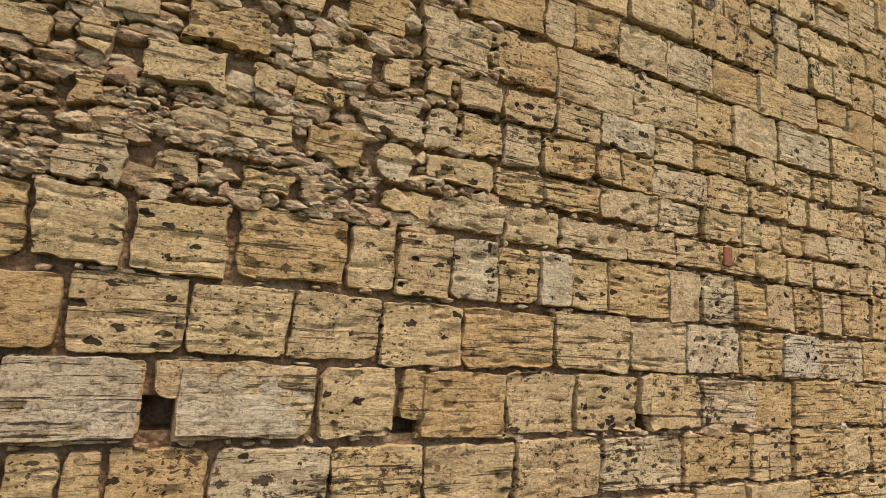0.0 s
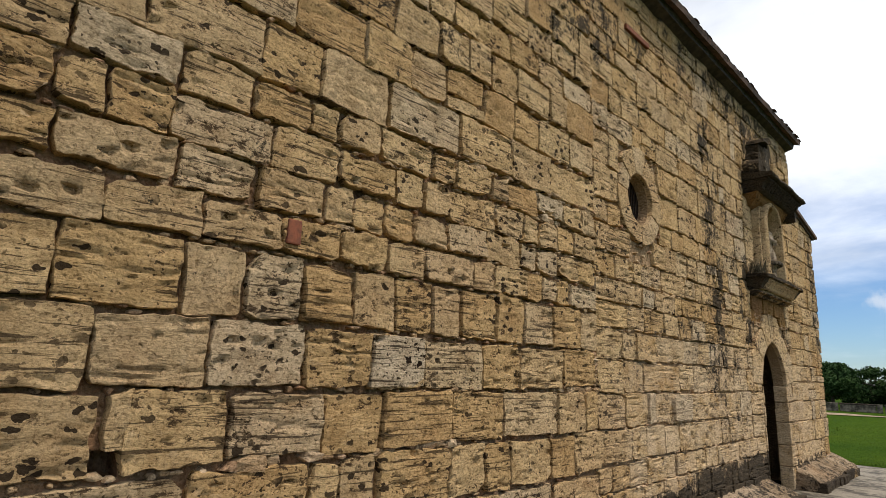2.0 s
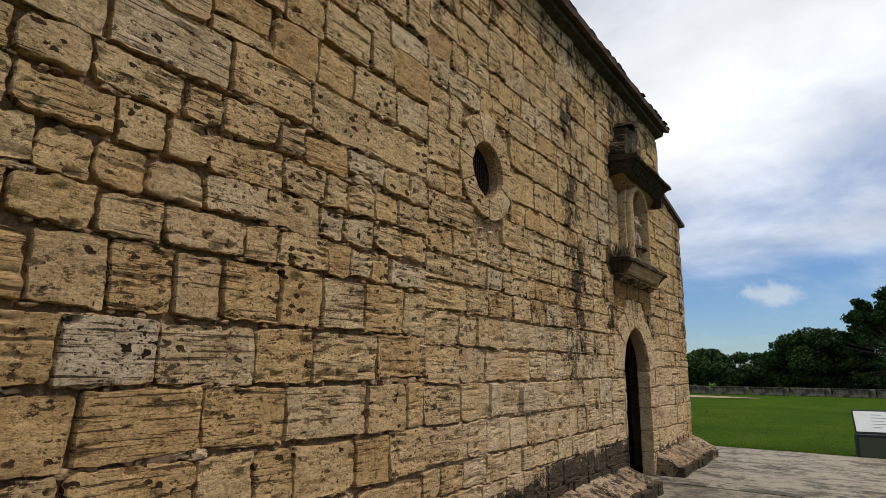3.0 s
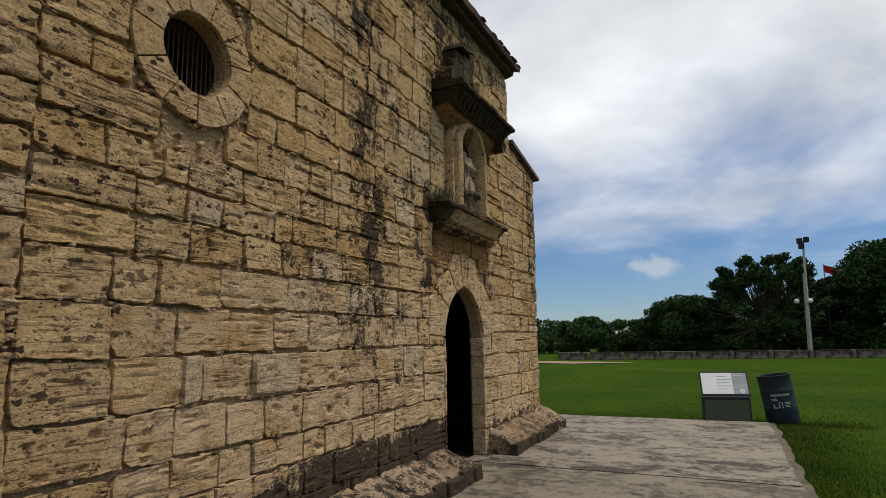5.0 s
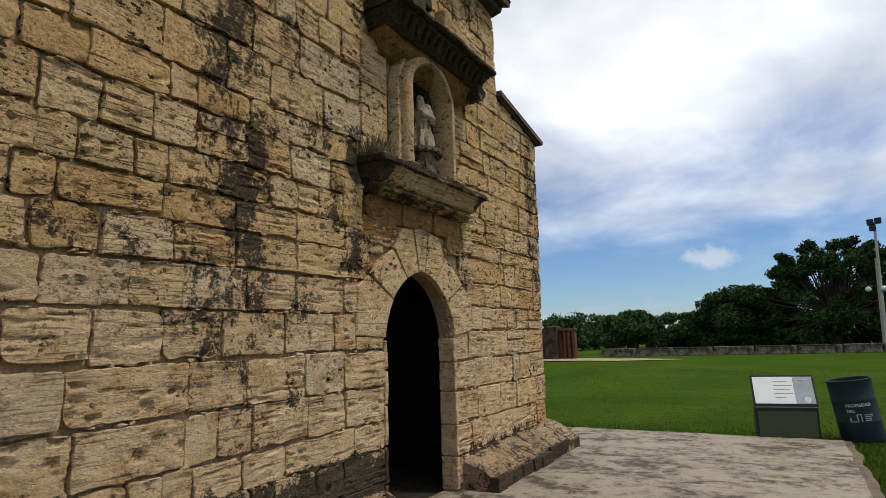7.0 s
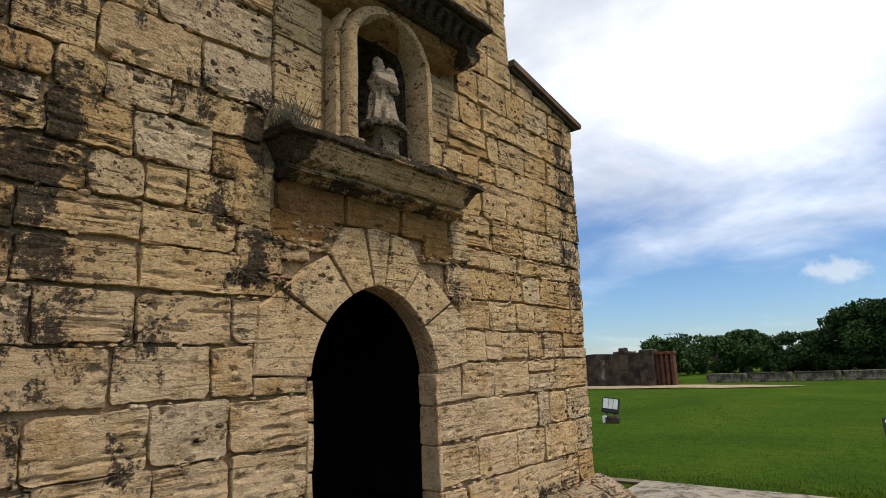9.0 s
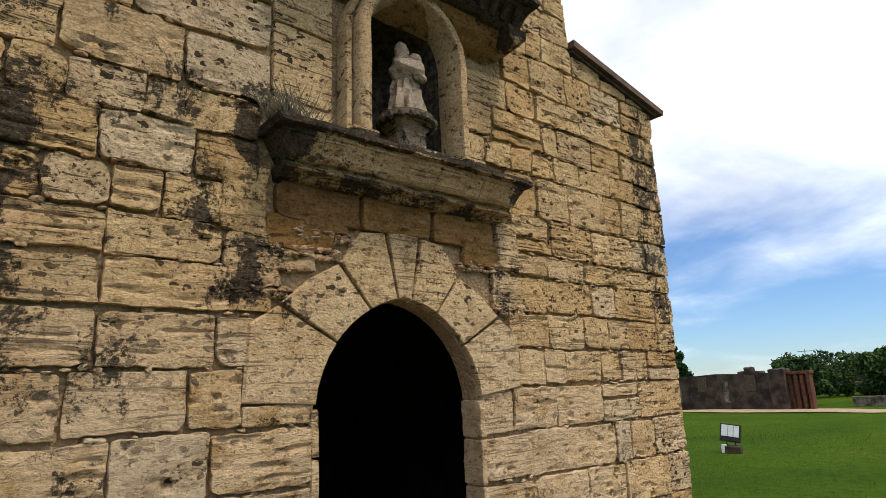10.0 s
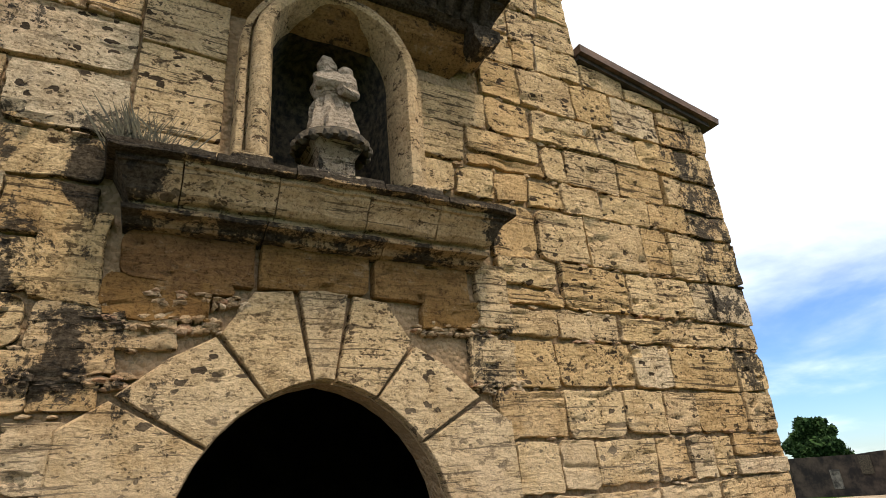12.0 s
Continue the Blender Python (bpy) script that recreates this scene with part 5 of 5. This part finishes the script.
for i in range(4):
    wrapped_bar(0.02, 0.10 + 0.03 * (i > 1), 0.34 + i * 0.027, 0.352 + i * 0.027, "text_line")

flood = thing("floodlight", "black tilted floodlight on a dark stone block in the grass", "floodlight", at=(23.9, 6.38, -0.06), rz=-75)
flood.scale = (0.78, 0.78, 0.78)
bm = bmesh.new()
box(bm, -0.17, 0.27, -0.16, 0.16, 0.0, 0.22, 0.03)
roughen(bm, 0.02, 6, 1)
part("base_block", bm, RUIN, flood, "dark stone block")
add(flood, "ballast_box", PAPER, "white ballast box", (-0.26, -0.12, -0.14, 0.05, 0.02, 0.25))
FT = pose(0.0, -0.02, 0.34, -14, 8, 0)
add(flood, "housing", BLACK, "", (-0.30, 0.26, -0.06, 0.12, 0.0, 0.50), bevel=0.015, m=FT)
add(flood, "glass", LENS, "pale glass front", (-0.26, 0.22, -0.068, -0.058, 0.13, 0.46), bevel=0.002, m=FT)
for x in (-0.09, 0.06):
    add(flood, "reflector_rib", GALV, "", (x, x + 0.018, -0.074, -0.066, 0.13, 0.46), bevel=0.001, m=FT)
for x in (-0.1, 0.1):
    bm = bmesh.new()
    tube(bm, (x, 0, 0.2), (x * 1.6, 0, 0.46), 0.015, seg=6)
    part("bracket_arm", bm, IRON, flood)

# ---- far edge of the field ----
ruin = thing("ruined_building", "blackened plaster ruin with a red brick corner", "ruin")
bm = bmesh.new()
box(bm, 43.1, 43.6, 12.6, 40, -0.1, 1.85)
bmesh.ops.subdivide_edges(bm, edges=[e for e in bm.edges if e.calc_length() > 5], cuts=24)
for v in bm.verts:
    if v.co.z > 1:
        v.co.z += noise.noise((v.co.y * 0.6, 2, 2)) * 0.12
part("wall", bm, RUIN, ruin, "blackened old plaster wall")
# near-black boxes on the wall's face stand in for openings
for y in (13.7, 16.4, 20.5):
    add(ruin, "window", SOOT_AND_SHADE, "dark opening drawn as a flat box", (43.05, 43.11, y, y + 0.55, 0.9, 1.75), bevel=0.01)
for y, w, z1 in ((15.2, 0.3, 1.5), (18.0, 0.5, 1.2)):
    add(ruin, "plaster_patch", LOWWALL, "pale plaster remnant", (43.06, 43.11, y, y + w, 0.3, z1), bevel=0.02)
bm = bmesh.new()
box(bm, 42.7, 43.7, 12.1, 12.9, -0.1, 2.0, 0.08)
roughen(bm, 0.1, 1.5, 3)
part("corner_pier", bm, RUIN, ruin)
for i in range(4):
    add(ruin, "brick_pier", BRICK_OLD, "red brick pier", (43.0 + i * 0.05, 43.5, 11.05 + i * 0.3, 11.22 + i * 0.3, -0.1, 1.75 - 0.08 * (i % 2)), bevel=0.03)
add(ruin, "brick_lintel", BRICK_OLD, "", (43.0, 43.6, 11.0, 12.2, 1.7, 1.85), bevel=0.03)
for y, w, h in ((14.3, 1.4, 1.78), (14.9, 0.4, 1.98)):
    bm = bmesh.new()
    box(bm, 45.5, 46.1, y, y + w, -0.1, h + 0.2, 0.08)
    roughen(bm, 0.1, 2.2, 2)
    part("wall_stump", bm, RUIN, ruin, "blackened wall stump behind")
for y, h in ((13.9, 3.1), (13.1, 3.2)):
    mast = thing("antenna_mast", "thin metal antenna mast behind the ruin", "antenna", "antenna masts", at=(49, y, -0.06))
    bm = bmesh.new()
    tube(bm, (0, 0, 0), (0, 0, h), 0.03, 0.02, 6)
    part("pole", bm, GALV, mast)
    if h > 3.15:
        bm = bmesh.new()
        tube(bm, (0, -0.4, h - 0.12), (0, 0.4, h - 0.12), 0.02, 0.02, 6)
        part("crossbar", bm, GALV, mast)
bm = bmesh.new()
bmesh.ops.create_circle(bm, cap_ends=True, segments=24, radius=3.0, matrix=Matrix.Translation((41.6, 11.5, -0.022)) @ Matrix.Diagonal((0.55, 2.2, 1, 1)))
for v in bm.verts:
    v.co += noise.noise_vector(v.co * 0.5) * 0.8
    v.co.z = -0.018
tagged(part("bare_ground", bm, DIRT), "patch of bare trodden earth", "ground", "", "structure")

post = None
y = 10.4
k = 0
while y > -24:
    low = thing("boundary_wall", "low grey boundary wall panel at the field's edge", "wall", "boundary wall panels", at=(46.5 + (10 - y) * 0.14, y - 1.0, -0.06), rz=-82)
    bm = bmesh.new()
    box(bm, -0.92, 0.92, -0.12, 0.12, 0.0, 0.44 + rng.uniform(-0.03, 0.05), 0.03)
    roughen(bm, 0.03, 2.0, 2)
    part("wall", bm, LOWWALL, low)
    bm = bmesh.new()
    box(bm, -0.95, 0.95, -0.16, 0.16, 0.44, 0.51, 0.02)
    part("coping", bm, RUIN if k % 3 else LOWWALL, low)
    bm = bmesh.new()
    box(bm, 0.94, 1.24, -0.2, 0.2, 0.0, 0.5, 0.02)
    part("post", bm, LOWWALL, low, "dark weathered post")
    y -= 2.25
    k += 1

pole = thing("light_pole", "leaning concrete light pole with floodlights at its top", "light pole", at=(49.0, -5.28, -0.06))
bm = bmesh.new()
tube(bm, (0, 0, 0), (0.0, -0.22, 7.5), 0.09, 0.065, 12)
part("pole", bm, CONC_POLE, pole)
bm = bmesh.new()
tube(bm, (0.3, 0.1, 0), (0.1, -0.05, 5.4), 0.06, 0.045, 10)
part("stay_pole", bm, CONC_POLE, pole)
for dy, dz in ((-0.4, 7.55), (-0.02, 7.5), (-0.1, 7.15)):
    bm = bmesh.new()
    box(bm, -0.2, 0.14, dy - 0.16, dy + 0.16, dz - 0.16, dz + 0.18, 0.04)
    part("lamp_head", bm, BLACK, pole, "dark lamp head")
for dy in (-0.25, 0.5):
    bm = bmesh.new()
    bmesh.ops.create_icosphere(bm, subdivisions=2, radius=0.16, matrix=Matrix.Translation((-0.1, dy, 3.6)))
    part("globe", bm, WHITE, pole, "white round lamp globe")

# ---- trees ----
T = np.random.default_rng(5)


def foliage(clumps, per, size, seed):
    """Leaves as small quads round many clump centres: (x, y, z, radius)."""
    g = np.random.default_rng(seed)
    vs, fs = [], []
    for cx, cy, cz, r in clumps:
        n = int(per * r * r)
        d = g.normal(size=(n, 3))
        d /= np.linalg.norm(d, axis=1)[:, None]
        c = np.array((cx, cy, cz)) + d * (r * 1.3 * g.random(n) ** 0.45)[:, None] * np.array((1, 1, 0.72))
        u = g.normal(size=(n, 3))
        u /= np.linalg.norm(u, axis=1)[:, None]
        w = np.cross(u, g.normal(size=(n, 3)))
        w /= np.linalg.norm(w, axis=1)[:, None]
        s = (size * g.uniform(0.6, 1.4, n))[:, None]
        q = np.stack((c - u * s, c - w * s * 0.5, c + u * s, c + w * s * 0.5), axis=1).reshape(-1, 3)
        k = len(vs)
        vs += q.tolist()
        fs += [(k + 4 * i, k + 4 * i + 1, k + 4 * i + 2, k + 4 * i + 3) for i in range(n)]
    return vs, fs


def tree(x, y, h, w, seed, label, mat=LEAF, leaf=0.125, per=850, open_=0.0, trunk=0.25, low=0.25):
    g = random.Random(seed)
    ob = thing("tree", label, "tree", "trees round the field", at=(x, y, -0.06))
    clumps, limbs = [], []
    n = int(40 + w * 7)
    for i in range(n):
        a, u = g.uniform(0, math.tau), g.random() ** 0.6
        zz = g.uniform(low, 0.93)
        spread = math.sqrt(max(0.05, 1 - ((zz - 0.45) / 0.55) ** 2))
        px, py, pz = w / 2 * u * spread * math.cos(a), w / 2 * u * spread * math.sin(a), h * zz
        r = (0.095 + 0.07 * g.random()) * h * (1 - 0.45 * open_)
        r = min(r, h - pz + 0.15 * h)
        clumps.append((px, py, pz, r))
        limbs.append((px, py, pz))
    if open_:   # thin sprays that stand out of the crown
        for i in range(46):
            a, e = g.uniform(0, math.tau), g.uniform(0.15, 1.4)
            k = g.uniform(1.02, 1.26)
            px, py, pz = w / 2 * k * math.cos(e) * math.cos(a), w / 2 * k * math.cos(e) * math.sin(a), h * (0.45 + 0.55 * k * math.sin(e))
            for j in range(3):
                clumps.append((px * (1 - 0.07 * j), py * (1 - 0.07 * j), pz - 0.12 * j, 0.34))
            limbs.append((px * 0.97, py * 0.97, pz - 0.05))
    v, f = foliage(clumps, per, leaf, seed)
    linked("crown", mesh_of("crown", v, f, mat), ob, kind="stuff")
    bm = bmesh.new()
    tube(bm, (0, 0, -0.1), (0.1, 0.05, h * 0.35), trunk, trunk * 0.7, 9)
    part("trunk", bm, BARK, ob)
    for px, py, pz in limbs[:10]:
        bm = bmesh.new()
        tube(bm, (0.1, 0.05, h * g.uniform(0.25, 0.4)), (px, py, pz), trunk * 0.3, 0.02, 5)
        part("limb", bm, BARK, ob)
    bm = bmesh.new()
    for px, py, pz in limbs[10:]:
        tube(bm, (0.1, 0.05, h * g.uniform(0.25, 0.4)), (px, py, pz), trunk * 0.2, 0.015, 5)
    part("twig_mass", bm, BARK, ob, kind="stuff")
    return ob


tree(53.5, -3.2, 6.3, 9.6, 11, "large dark spreading tree with an open ragged crown", open_=1.0, trunk=0.45, low=0.08)
tree(56, 2.6, 4.6, 6.2, 12, "dense dark rounded tree", low=0.06)
tree(60, -0.2, 4.6, 7.0, 19, "dense dark rounded tree", low=0.06)
tree(62, 7.0, 3.2, 8.0, 13, "low dense dark tree behind the wall", low=0.06)
tree(64, 12.5, 3.1, 9.0, 14, "low dense dark tree behind the wall", LEAF_FAR, low=0.06)
tree(54, -11.5, 7.6, 7.6, 15, "tall dark dense tree", low=0.12, trunk=0.4)
tree(58, -18, 7.5, 10.0, 16, "tall dark dense tree", low=0.06)
tree(58, -7.5, 4.6, 7.0, 17, "dense dark bushy tree behind the wall", low=0.06)
tree(52, 9.4, 2.7, 3.0, 18, "light green open tree by the ruin", LEAF_FAR, open_=0.5, leaf=0.13, low=0.35, trunk=0.14)
tree(60, 17.5, 3.0, 5.0, 20, "bushy tree behind the ruin", LEAF_FAR, low=0.06)
tree(49.0, 22.3, 3.6, 2.8, 21, "palm-like dark tree behind the ruin", low=0.4, open_=0.6, trunk=0.12)
tree(74, 20, 3.8, 12.0, 22, "distant low green trees in a row", LEAF_FAR, low=0.1, leaf=0.2, per=120)
tree(74, -26, 8, 14.0, 23, "distant dark green trees in a row", low=0.1, leaf=0.2, per=120)
tree(48, 13.2, 2.6, 2.4, 24, "shrub behind the ruin", LEAF_FAR, low=0.3, trunk=0.08)

flag = thing("flag", "red and white flag on a thin pole behind the trees", "flag", at=(55.0, -7.3, -0.06))
bm = bmesh.new()
tube(bm, (0, 0, 0), (0, 0, 6.5), 0.04, 0.03, 8)
part("flagpole", bm, GALV, flag)
bm = bmesh.new()
g = [[bm.verts.new((0.12 * math.sin(i * 0.9), -0.13 * i, 6.45 - 0.09 * j - 0.05 * i)) for j in range(7)] for i in range(8)]
for a, b in zip(g, g[1:]):
    for j in range(6):
        bm.faces.new((a[j], b[j], b[j + 1], a[j + 1]))
bmesh.ops.solidify(bm, geom=list(bm.faces), thickness=0.01)
part("cloth", bm, REDCLOTH, flag)
